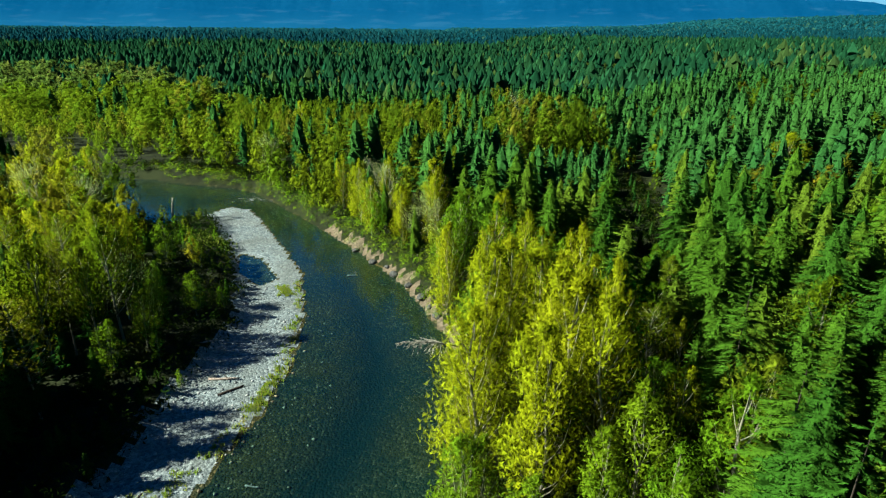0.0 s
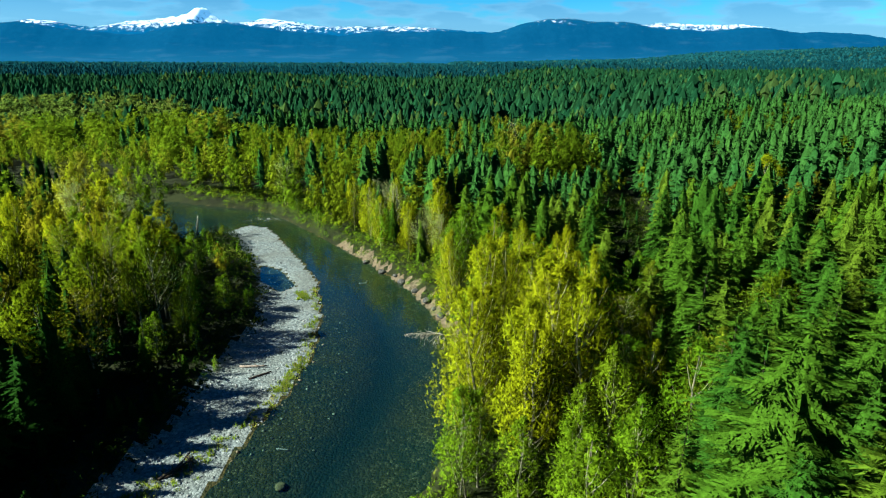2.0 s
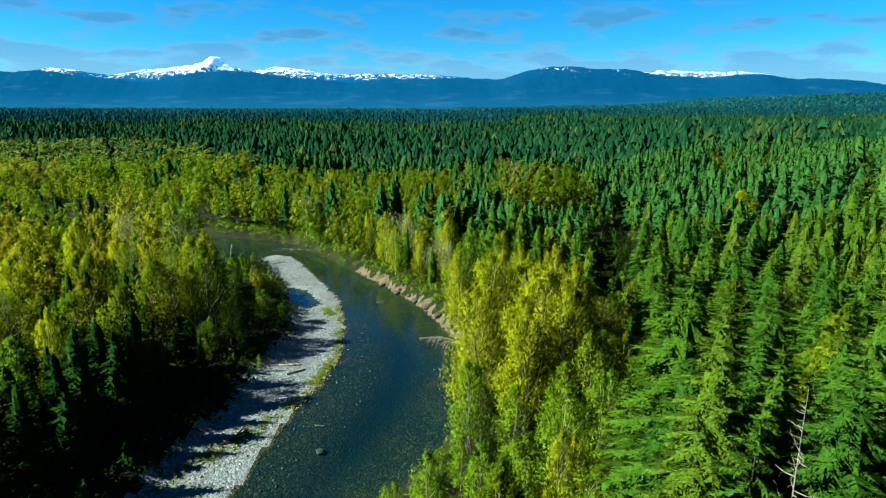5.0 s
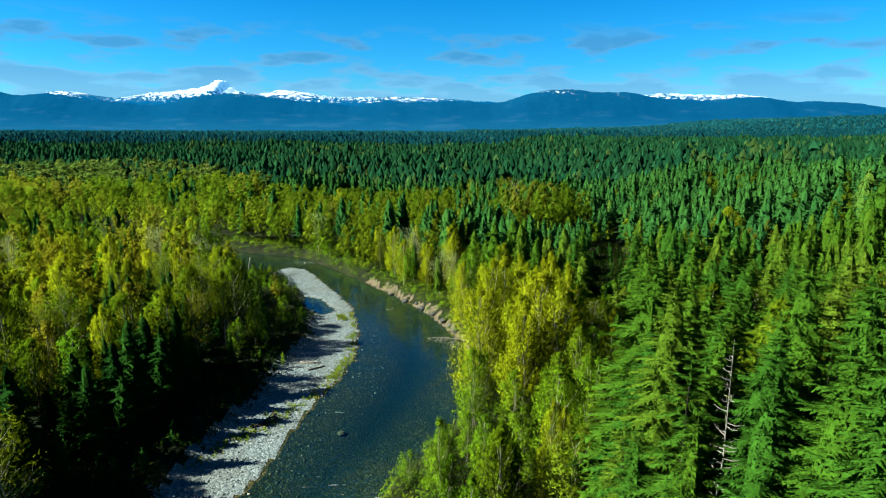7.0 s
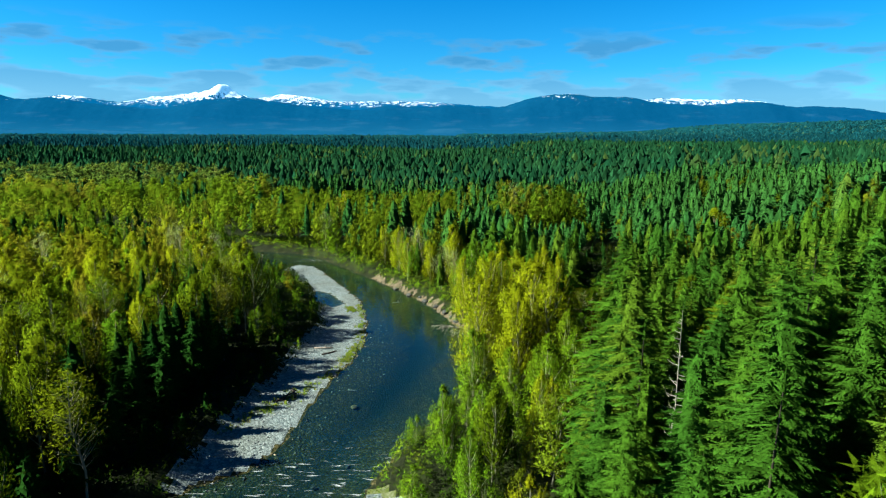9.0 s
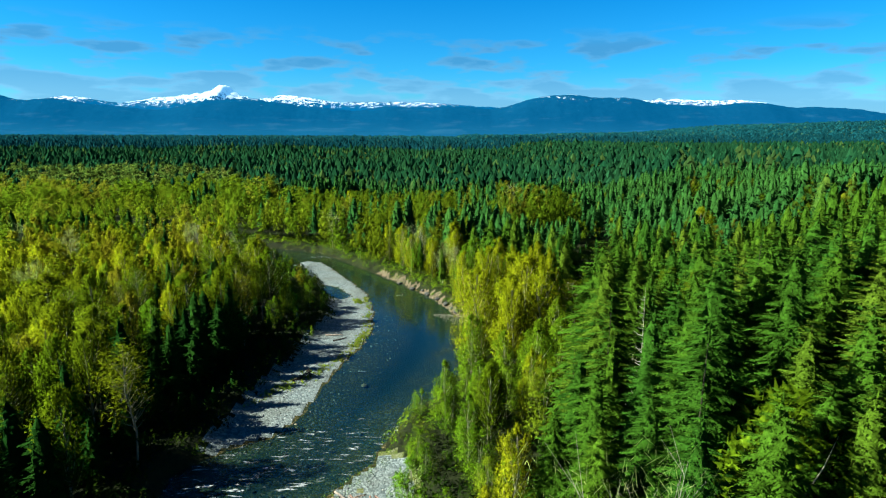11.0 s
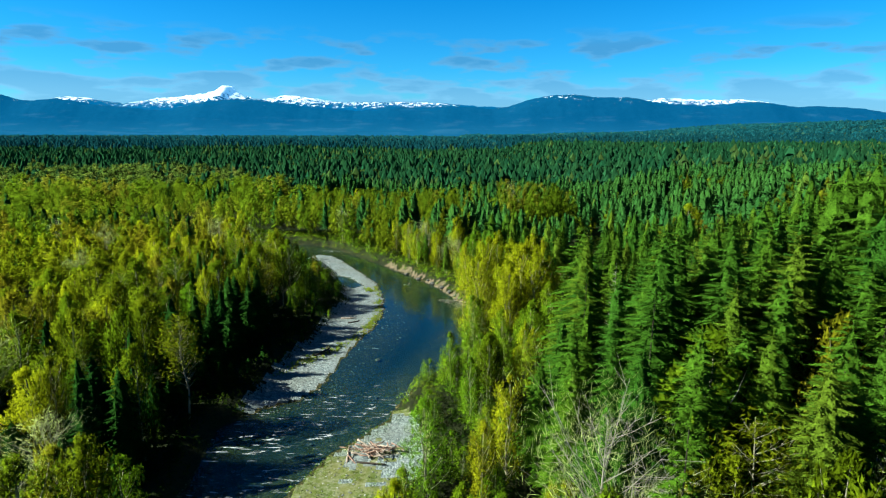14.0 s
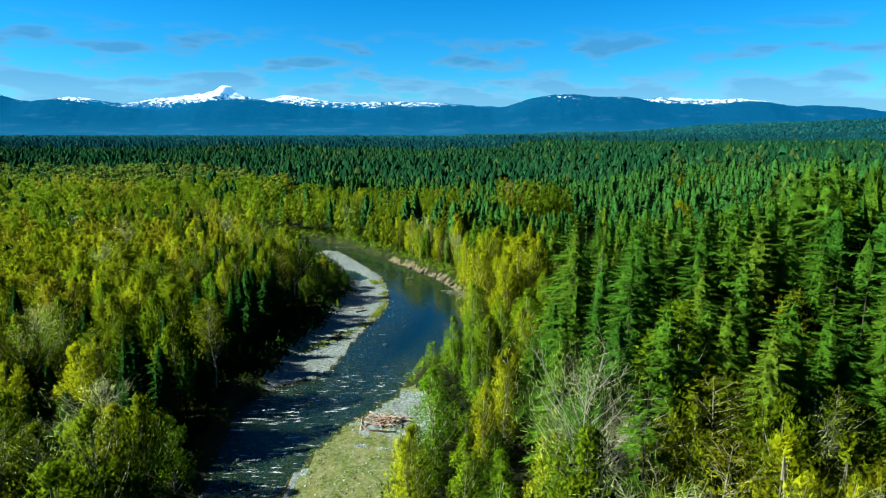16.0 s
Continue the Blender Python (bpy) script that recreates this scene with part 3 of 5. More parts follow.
def bare_arrays(seed, limbs=30, leaves=2400, leaf=0.016, wide=0.17, base=0.25, rise=1.1, twigs=3, stems=1, fat=0.011, upright=0.0, narrow=0.7):
    """A leafless tree of height 1: trunk with rising limbs, and a haze of fine twigs round them."""
    r = np.random.default_rng(seed)
    trunk, crown = Soup(), Soup()
    spots = []
    for stem in range(stems):
        foot = r.normal(0, 0.03, 2) if stems > 1 else np.zeros(2)
        head = r.normal(0, 0.07, 2) if stems > 1 else r.normal(0, 0.012, 2)
        tall = 0.97 if stem == 0 else r.uniform(0.7, 0.95)
        bend = r.normal(0, 0.012, 2)
        zs = np.array([0, 0.3, 0.65, 1.0]) * tall
        line = np.stack([np.r_[foot[0], foot[0] + (head[0] - foot[0]) * 0.3 + bend[0], foot[0] + (head[0] - foot[0]) * 0.65 - bend[0], head[0]],
                         np.r_[foot[1], foot[1] + (head[1] - foot[1]) * 0.3 + bend[1], foot[1] + (head[1] - foot[1]) * 0.65 - bend[1], head[1]], zs], 1)
        girth = fat / math.sqrt(stems)
        trunk.tube(line, [girth, girth * 0.8, girth * 0.5, girth * 0.08], 6)
        n = max(6, limbs // stems)
        for i in range(n):
            u = (i + r.random()) / n
            t = base + (0.96 - base) * u
            p = np.array([np.interp(t * tall, zs, line[:, 0]), np.interp(t * tall, zs, line[:, 1]), t * tall])
            shape = math.sin(math.pi * min(0.98, 0.16 + 0.80 * u) ** 0.85) ** 0.7
            length = wide * shape * r.uniform(0.55, 1.25)
            a = r.random() * 6.28
            way = unit(np.array([math.cos(a), math.sin(a), rise * r.uniform(0.6, 1.3)]))
            end = p + way * length * 1.25
            midp = (p + end) / 2 + np.array([0, 0, -0.06 * length])
            trunk.tube([p, midp, end], [girth * 0.38 * (1 - 0.6 * u), girth * 0.22 * (1 - 0.5 * u), girth * 0.05], 3)
            spots += [(midp * 0.4 + end * 0.6, length * 0.30), (end, length * 0.27)]
            for k in range(twigs):
                q = p + (end - p) * r.uniform(0.35, 0.95)
                w = unit(way + r.normal(0, 0.55, 3))
                e = q + w * length * r.uniform(0.25, 0.55)
                trunk.tube([q, e], [girth * 0.10, girth * 0.03], 3)
                spots.append((e, length * 0.26))
        spots.append((np.array([line[-1, 0], line[-1, 1], tall * 0.97]), 0.03))
    at = np.array([s[0] for s in spots])
    size = np.array([s[1] for s in spots])
    pick = r.choice(len(at), leaves, p=size / size.sum())
    centre = at[pick] + r.normal(0, 1, (leaves, 3)) * (size[pick, None] * 0.62 + 0.008) * [1, 1, 1.15]
    centre[:, 2] = np.clip(centre[:, 2], 0.06, 1.03)
    u, w = unit(r.normal(0, 1, (leaves, 3))), unit(r.normal(0, 1, (leaves, 3)))
    s = leaf * r.uniform(0.5, 1.3, (leaves, 1))
    if upright:
        u = unit(u + [0, 0, upright] + unit(centre * [1, 1, 0]) * 0.5)
    out = unit(centre * [1, 1, 0.55] - [0, 0, 0.30])
    bend = unit(out * 0.6 + unit(centre - at[pick]) * 0.35 + [0, 0, 0.6] + r.normal(0, 0.1, (leaves, 3)))
    crown.tris(centre - u * s, centre + w * s * narrow, centre + u * s, bend)
    return trunk.arrays(), crown.arrays()


def ball_arrays(subdivisions):
    """A unit ball of triangles."""
    bm = bmesh.new()
    bmesh.ops.create_icosphere(bm, subdivisions=subdivisions, radius=1.0)
    v = np.array([p.co[:] for p in bm.verts])
    f = np.array([[q.index for q in p.verts] for p in bm.faces])
    bm.free()
    return v, f


BALL, BALL_FACES = ball_arrays(1)


def broadleaf_arrays(seed, lobes=13, leaves=1900, leaf=0.017, wide=0.17, base=0.25, stretch=1.7, upright=0.8, stems=1, fat=0.011, inner=0.0, woody=True, lift=0.40):
    """A broadleaf tree of height 1: trunk with a limb to each plume of foliage; a plume is a ragged inner mass under loose small leaves, or those leaves alone."""
    r = np.random.default_rng(seed)
    trunk, crown = Soup(), Soup()
    heads = [np.r_[r.normal(0, 0.05 if stems > 1 else 0.012, 2), 0.95 if k == 0 else r.uniform(0.7, 0.92)] for k in range(stems)]
    girth = fat / math.sqrt(stems)
    for head in heads:
        foot = np.r_[r.normal(0, 0.02, 2) if stems > 1 else (0.0, 0.0), 0.0]
        bow = np.r_[r.normal(0, 0.012, 2), 0]
        trunk.tube([foot, foot * 0.65 + head * 0.35 + bow, foot * 0.3 + head * 0.7 - bow, head], [girth, girth * 0.8, girth * 0.5, girth * 0.10], 6)
    ball, faces = BALL, BALL_FACES
    for i in range(lobes):
        u = (i + r.random() * 0.8) / lobes
        shape = max(0.30, math.sin(math.pi * min(0.97, 0.20 + 0.76 * u ** 0.9)) ** 0.6)
        a = i * 2.4 + r.normal(0, 0.4)
        radius = wide * shape * r.uniform(0.36, 0.56)
        tall = radius * stretch * r.uniform(0.8, 1.25)
        d = max(0.0, wide * shape * r.uniform(0.65, 1.05) - radius * 0.45)
        top = base + (1.0 - base) * (0.22 + 0.80 * u)
        centre = np.array([d * math.cos(a), d * math.sin(a), max(base * 0.8 + tall * 0.7, top - tall * 0.9)])
        if i == lobes - 1:
            centre = np.r_[heads[0][:2], 1.0 - tall]
        if woody:
            head = heads[i % stems]
            z0 = max(base * 0.75, centre[2] - 0.9 * d - 0.10)
            start = np.r_[head[:2] * z0, z0]
            trunk.tube([start, (start + centre) / 2 - [0, 0, 0.02], centre, centre + [0.3 * radius * math.cos(a), 0.3 * radius * math.sin(a), tall * 0.8]],
                       [girth * 0.42, girth * 0.30, girth * 0.2, girth * 0.05], 3)
        size = np.array([radius, radius, tall])
        out = unit(np.array([[math.cos(a), math.sin(a), 0.0]])) * (d / wide)
        if inner:
            v = ball * r.uniform(0.70, 1.22, (len(ball), 1))
            crown.add(centre + v * size * inner, faces)
            crown.bend.append(unit(unit(ball / size * radius) * 0.20 + out * 0.65 + [0, 0, lift]))
        n = int(leaves / lobes)
        way = unit(r.normal(0, 1, (n, 3)) + [0, 0, 0.25])
        c = centre + way * size * r.uniform(0.45, 1.15, (n, 1)) + r.normal(0, 0.16, (n, 3)) * size
        long = unit(way * 0.5 + [0, 0, upright] + r.normal(0, 0.55, (n, 3)))
        side = unit(np.cross(long, r.normal(0, 1, (n, 3))))
        k = leaf * r.uniform(0.55, 1.35, (n, 1))
        crown.tris(c - long * k * 0.7 - side * k * 0.38, c - long * k * 0.4 + side * k * 0.38, c + long * k, unit(unit(way / size * radius) * 0.28 + c * [0.75 / wide, 0.75 / wide, 0] + [0, 0, lift] + r.normal(0, 0.10, (n, 3))))
    return trunk.arrays(), crown.arrays()


def conifer_rough(seed, whorls, per, pairs, spread=0.17, base=0.15):
    """The crown alone, for the wood further off."""
    return conifer_arrays(seed, whorls, per, pairs, spread, base)[1]


def broadleaf_rough(seed, lobes, leaves, leaf, wide=0.20, base=0.2, stretch=1.4):
    return broadleaf_arrays(seed, lobes, leaves, leaf, wide, base, stretch, 0.5, inner=0.50, woody=False, lift=0.85)[1]


def cone_arrays(seed, tiers, sides, spread=0.15, base=0.40):
    """A far conifer of height 1: ragged tiers of boughs, one over the other."""
    r = np.random.default_rng(seed)
    s = Soup()
    for i in range(tiers):
        low = base + (0.93 - base) * i / tiers
        high = min(1.0, low + 2.0 * (0.95 - base) / tiers) if i < tiers - 1 else 1.0
        a = r.random() * 6.28 + np.arange(sides) / sides * 6.2832 + r.normal(0, 0.2, sides)
        d = spread * (1 - 0.80 * (i / max(1, tiers)) ** 1.3) * r.uniform(0.65, 1.3, sides)
        ring = np.stack([d * np.cos(a), d * np.sin(a), low + r.normal(0, 0.03, sides)], 1)
        after = np.roll(ring, -1, axis=0)
        tip = np.tile(np.array([[0, 0, high]]), (sides, 1))
        s.tris(ring, after, tip, unit(unit((ring + after) * [1, 1, 0]) * 0.6 + [0, 0, 1.25] + r.normal(0, 0.10, (sides, 3))))
    return s.arrays()


# ---------------------------------------------------------------- trees: where each kind grows
HOLE = (41.0, 105.0, 6.5, 34.0, 0.30)      # a gap in the conifers, deep in shade


def in_hole(x, y, margin=0.0):
    return ((x - HOLE[0] - HOLE[4] * (y - HOLE[1])) / (HOLE[2] + margin)) ** 2 + ((y - HOLE[1]) / (HOLE[3] + margin)) ** 2 < 1


def outer_line(y):
    """Where the land beyond the river begins."""
    return np.interp(y, [-140, -20, 17, 53, 84, 107, 124, 140, 400], [-10, -22, -9, 3.5, -7.5, -23, -36, -70, -70])


def tree_line(y):
    """Where the tall wood of the inner bank ends; lower growth fills the strip down to the bar."""
    return np.interp(y, [-60, -24, -6, 8, 42, 50, 62, 90, 112, 128], [-31, -32, -35.5, -38, -37.5, -36.5, -39.5, -51, -64, -80])


def zone(x, y, r, w, bar, glade):
    """What grows at a place: a kind and a height, or nothing. w, bar and glade: how far inside the water, the gravel bar and the clearing."""
    if w > -1.2 or bar > -0.5 or glade > -0.2:
        return None
    p = r.random()
    if in_hole(x, y):
        # low firs added here; their near-black colour stands for the gap's shade
        return ("fir", r.uniform(2.5, 4.5)) if p < 0.7 else None
    right = x > outer_line(y) - 1
    shore = max(bar, w)
    if right:
        if ((x - 33) / 16) ** 2 + ((y - 152) / 14) ** 2 < 1:
            return ("olive", r.uniform(17.5, 20.5)) if p < 0.86 else ("bare", r.uniform(16, 19))
        if 16 < x < 52 and 106 < y < 140:
            return ("conifer", r.uniform(8, 11.5)) if p < 0.8 else ("olive", r.uniform(7, 10))
        if 52 < y < 135 and w > -16:
            return ("alder", r.uniform(9, 14)) if p < 0.32 else ("cotton", r.uniform(10, 14)) if p < 0.50 else ("bare", r.uniform(9, 13)) if p < 0.60 else ("conifer", r.uniform(8, 14)) if p < 0.72 else ("willow", r.uniform(3, 6))
        if 31 < y < 58 and x < (2.4 if y < 46 else 6.0):
            return None
        if 31 < y < 57 and x < 17.0 - max(0, 40 - y) * 0.2:
            return ("cotton", r.uniform(15, 18.5))
        if 6 < y <= 27 and x < 6 and w > -12:
            if w > -4.5:
                return ("willow", r.uniform(2.5, 4.5))
            return ("willow", r.uniform(4, 6.5)) if p < 0.65 else ("alder", r.uniform(6, 10))
        if 27 < y <= 31 and x < 2:
            return None
        if 8 < y <= 46 and x < 7.5 + 0.40 * y:
            return ("alder", r.uniform(9, 13)) if p < 0.70 else ("cotton", r.uniform(10, 14)) if p < 0.80 else ("olive", r.uniform(10, 13)) if p < 0.90 else ("conifer", r.uniform(10, 15))
        if -30 < y <= 8 and x < 7.3 + 0.34 * max(y, 0):
            if max(w, glade) > -3.5:
                return ("willow", r.uniform(2.5, 4.5)) if p < 0.6 else None
            return ("willow", r.uniform(4, 7)) if p < 0.45 else ("cotton", r.uniform(10, 14)) if p < 0.66 else ("alder", r.uniform(8, 12))
        if y <= -29 and x < 7:
            return ("willow", r.uniform(4, 7)) if p < 0.45 else ("alder", r.uniform(7, 10)) if p < 0.75 else ("bare", r.uniform(7, 10)) if p < 0.85 else None
        if y <= (-27 if x > 13 else -31) and x < 70:
            return ("bare", r.uniform(15, 20)) if p < 0.24 else ("cotton", r.uniform(14, 19)) if p < 0.50 else ("olive", r.uniform(14, 19)) if p < 0.84 else ("alder", r.uniform(12, 17))
        # low growth before the gap
        if 44 < y < 82 and abs(x - 25.5 - 0.28 * (y - 48)) < 4.6:
            top = 13.0 - 0.20 * (y - 48)
            return ("conifer", top * r.uniform(0.75, 1.0)) if p < 0.55 else ("alder", top * r.uniform(0.7, 0.95))
        if y < 130:
            tall = 17.0 + 11.5 * float(smooth(34, 0, y) * smooth(7, 18, x)) + 8.0 * float(smooth(34, 50, x) * smooth(60, 15, y)) + 4 * float(smooth(70, 110, x))
            return None if r.random() < (0.13 if y > 40 else 0.05) else ("conifer", tall * r.uniform(0.70, 1.06)) if p < 0.93 else ("alder", tall * r.uniform(0.7, 0.85)) if p < 0.97 else ("olive", tall * r.uniform(0.75, 0.9))
        if y < 0:
            return None
        if y < 205 and x < 24 - 0.5 * max(0, y - 165):
            return ("alder", r.uniform(10, 14)) if p < 0.34 else ("cotton", r.uniform(11, 15)) if p < 0.64 else ("olive", r.uniform(11, 15)) if p < 0.84 else ("conifer", r.uniform(12, 17))
    else:
        if y > 125 and w > -4:
            return ("willow", r.uniform(1.8, 3.4)) if p < 0.85 else None
        if y > 125 and w > -34:
            return ("willow", r.uniform(6, 10)) if p < 0.62 else ("alder", r.uniform(9, 13)) if p < 0.85 else ("cotton", r.uniform(10, 14))
        if x > tree_line(y) + 2.0 and y > 46:
            deep = -shore
            if y > 86:
                return ("alder", r.uniform(2.4, 4.6)) if p < 0.6 and deep > 2 else None
            return ("alder", min(9.0, 2.5 + 0.8 * deep) * r.uniform(0.75, 1.0)) if p < 0.50 else ("conifer", min(7.0, 2.0 + 0.6 * deep) * r.uniform(0.6, 1.0)) if p < 0.66 else ("olive", min(10.0, 2 + 0.8 * deep)) if p < 0.86 and deep > 4 else None
        if x > tree_line(y) and y < 46 and y > -16:
            return ("fir", r.uniform(2.5, 5.0)) if p < 0.30 else ("alder", r.uniform(2.0, 3.5)) if p < 0.36 else None
        if x > tree_line(y) - 5 and -1 < y < 13:
            return ("fir", r.uniform(2.5, 5.0)) if p < 0.4 else None
        # firs packed densely here to shade the bar and blacken the bank
        if x > tree_line(y) - 7 and -12 < y < 52:
            return ("fir", r.uniform(12, 16)) if p < 0.74 else ("olive", r.uniform(13, 16)) if p < 0.94 else None
        if y < -16 and shore > -60:
            return ("olive", r.uniform(12, 16)) if p < 0.50 else ("bare", r.uniform(10, 14)) if p < 0.66 else ("alder", r.uniform(6, 10)) if p < 0.72 else None if p < 0.86 else ("fir", r.uniform(7, 11))
        if y < 132:
            patch = rough(x, y, 60, 3)
            dark = ((x + 108) / 26) ** 2 + ((y - 112) / 13) ** 2 < 1 or ((x + 52) / 8) ** 2 + ((y - 46) / 8) ** 2 < 1
            if dark or patch > 0.80:
                return ("fir", r.uniform(11, 15.5)) if p < 0.8 else ("olive", r.uniform(12, 15))
            if r.random() < 0.34:
                return None
            return ("olive", r.uniform(13, 16.5)) if p < 0.60 else ("cotton", r.uniform(12.5, 15.5)) if p < 0.73 else ("alder", r.uniform(9, 13)) if p < 0.80 else ("fir", r.uniform(8, 14)) if p < 0.93 else None if p < 0.98 else ("bare", r.uniform(12, 15))
        if y < 350 and x < -42 - 0.62 * (y - 150) + 18 * float(rough(x, y, 70, 4)):
            clump = rough(x, y, 75, 8)
            if clump > 0.50:
                return ("conifer", r.uniform(11, 16))
            if r.random() < 0.45:
                return None
            return ("olive", r.uniform(13, 16.5)) if p < 0.55 + 0.25 * float(rough(x, y, 55, 2)) else ("cotton", r.uniform(13, 17)) if p < 0.90 else ("alder", r.uniform(11, 15)) if p < 0.96 else ("conifer", r.uniform(12, 16))
        if y < 200 and x < 20:
            return ("alder", r.uniform(10, 14)) if p < 0.34 else ("cotton", r.uniform(11, 15)) if p < 0.50 else ("olive", r.uniform(11, 15)) if p < 0.80 else ("conifer", r.uniform(12, 17))
    return plain_growth(x, y, r)


def plain_growth(x, y, r):
    """The plain beyond: conifers with drifts of budding broadleaf trees, lying across the view."""
    p = r.random()
    drift = rough(x, y * 1.9, 260, 6) + 0.55 * rough(x, y, 90, 2)
    if drift > 0.62 or ((x + 150) / 20) ** 2 + ((y - 296) / 12) ** 2 < 1:
        return ("olive", r.uniform(11, 15)) if p < 0.62 else ("alder", r.uniform(10, 14)) if p < 0.78 else ("conifer", r.uniform(12, 18))
    if rough(x, y * 1.7, 38, 3) > 0.72:
        return ("alder", r.uniform(8, 12)) if p < 0.3 else None
    tall = r.uniform(13.6, 15.6) if p < 0.90 else r.uniform(16, 18.5)
    return ("conifer", tall * (1 + 0.10 * float(rough(x, y * 1.4, 150, 5)) + 0.20 * float(smooth(0.15, 0.35, rough(x, y * 2.2, 120, 9))))) if p < 0.955 else ("olive", r.uniform(10, 14)) if p < 0.98 else ("alder", r.uniform(11, 15))


# trees that stand out: kind, place, height of the top, breadth, which shape
OUTSTANDING = [
    ("bare", 9.2, -31.8, 21.2, 1.1, 3, "pale leafless tree with a wide fan of twigs"), ("conifer", 11.2, -36.1, 25.2, 0.9, 3, "thin conifer with its pale trunk showing"),
    ("bare", 16.6, -2.6, 26.2, 0.45, 2, "dead grey snag with short broken boughs"), ("cotton", 9.4, 14.8, 12.6, 0.8, 2, ""), ("cotton", 11.0, 16.6, 11.0, 0.8, 2, ""), ("cotton", 7.8, 10.6, 10.4, 0.8, 2, ""),
    ("fir", -45.5, 51.5, 16.2, 1.0, 0, ""), ("fir", -47.2, 57.0, 15.6, 1.0, 1, ""), ("bare", -38.4, 63.5, 10.8, 1.5, 1, "budding bushy tree with many pale stems"),
    ("cotton", 74.0, 112.0, 18.4, 1.6, 1, "rounded bright yellow-green tree among conifers"), ("olive", -6.2, 125.2, 15.8, 1.3, 2, ""), ("bare", -8.1, 99.9, 14.5, 1.1, 0, ""),
    ("cotton", -39.4, 179.0, 15.8, 1.5, 0, ""), ("olive", -36.8, 4.9, 17.1, 0.95, 3, "slender pale tree with a few new leaves"), ("olive", -35.8, -22.0, 14.0, 1.1, 0, ""), ("alder", -32.6, -18.0, 10.6, 1.1, 0, ""),
    ("conifer", 18.6, 49.5, 17.2, 1.1, 2, ""), ("conifer", 20.5, 59.0, 17.0, 1.1, 0, ""), ("conifer", 25.0, 74.0, 17.5, 1.1, 1, ""), ("conifer", 29.5, 86.0, 18.0, 1.1, 1, ""),
    ("conifer", 17.5, -14.8, 31.4, 1.0, 0, ""), ("conifer", 31.6, -11.7, 30.6, 1.0, 1, ""), ("conifer", 45.8, -1.6, 38.0, 0.95, 1, "very tall conifer rising over the forest"), ("conifer", 53.2, 11.7, 31.4, 1.0, 0, ""),
    ("conifer", 14.9, -10.3, 26.0, 1.0, 2, ""), ("conifer", 12.8, -24.1, 24.1, 1.0, 0, ""), ("conifer", 16.9, -24.6, 25.6, 1.0, 1, ""), ("conifer", 22.7, -24.0, 25.4, 1.0, 2, ""), ("conifer", 24.3, -28.6, 24.6, 1.0, 1, ""),
    ("conifer", 26.0, 7.4, 24.2, 1.1, 0, ""), ("conifer", 34.4, 13.1, 25.8, 1.1, 1, ""), ("conifer", 17.4, -12.2, 28.0, 1.0, 1, ""), ("conifer", 10.4, -11.2, 21.4, 1.0, 2, ""), ("conifer", 40.1, 82.5, 17.5, 1.2, 0, ""),
    ("olive", -44.4, 5.1, 17.8, 0.8, 2, ""), ("olive", -45.0, 11.0, 16.0, 0.8, 0, ""), ("cotton", -52.0, 14.0, 16.5, 0.9, 1, ""), ("alder", -26.8, 49.8, 3.4, 0.8, 0, "small bright alder at the gravel edge"),
]
SPOTS = []
for y0, y1, step in ((-60, 55, 4.3), (55, 130, 4.3), (130, 300, 4.9), (300, 620, 5.6), (620, 1000, 7.5), (1000, 1600, 11.0), (1600, 2400, 17.0), (2400, 3400, 30.0)):
    gx, gy = [], []
    for yy in np.arange(y0, y1, step):
        half = 0.80 * (yy + 80)
        row = np.arange(-half - 45, half + 14, step)
        gx.append(row + rng.uniform(-0.46, 0.46, len(row)) * step)
        gy.append(yy + rng.uniform(-0.46, 0.46, len(row)) * step)
    gx, gy = np.concatenate(gx), np.concatenate(gy)
    if y0 < 352:
        wet, bar, glade = np.maximum(inside_by(RIVER, gx, gy), inside_by(POND, gx, gy)), inside_by(BAR, gx, gy), inside_by(GLADE, gx, gy)
    for i, (x, y) in enumerate(zip(gx, gy)):
        got = zone(x, y, rng, wet[i], bar[i], glade[i]) if y < 352 else plain_growth(x, y, rng)
        if got and y < 185 and any((x - o[1]) ** 2 + (y - o[2]) ** 2 < 6 for o in OUTSTANDING):
            got = None
        if got:
            SPOTS.append((got[0], x, y, got[1] * (1 + 0.12 * float(rough(x, y, 130, 5))) if 130 < y < 352 else got[1], step))
HEIGHT = ground_height(np.array([s[1] for s in SPOTS]), np.array([s[2] for s in SPOTS]))

# ---------------------------------------------------------------- trees: built
SORTS = {
    # kind: crown material, bark, label, category, how many stand as things of their own
    "conifer": (NEEDLES, BARK_C, "tall dark-green conifer standing in dense forest", "conifer", 225),
    "fir": (FIR, BARK_C, "dark fir, shade partly in its colour, among budding broadleaf trees", "conifer", 150),
    "cotton": (COTTON, BARK_P, "bright yellow-green cottonwood with a pale slender trunk", "cottonwood tree", 90),
    "alder": (ALDER, BARK_P, "fresh green alder with open spring leaves", "alder tree", 100),
    "olive": (OLIVE, BARK_P, "budding olive-yellow broadleaf tree with a bare lower trunk", "broadleaf tree", 160),
    "willow": (WILLOW, BARK_P, "bushy light-green willow at the river bank", "willow shrub", 65),
    "bare": (TWIGS, BARK_D, "pale leafless tree with fine grey twigs", "bare tree", 48),
}
NAMES = {"fir": "fir_tree", "conifer": "conifer_tree", "cotton": "cottonwood_tree", "alder": "alder_tree", "olive": "broadleaf_tree", "willow": "willow_shrub", "bare": "bare_tree"}
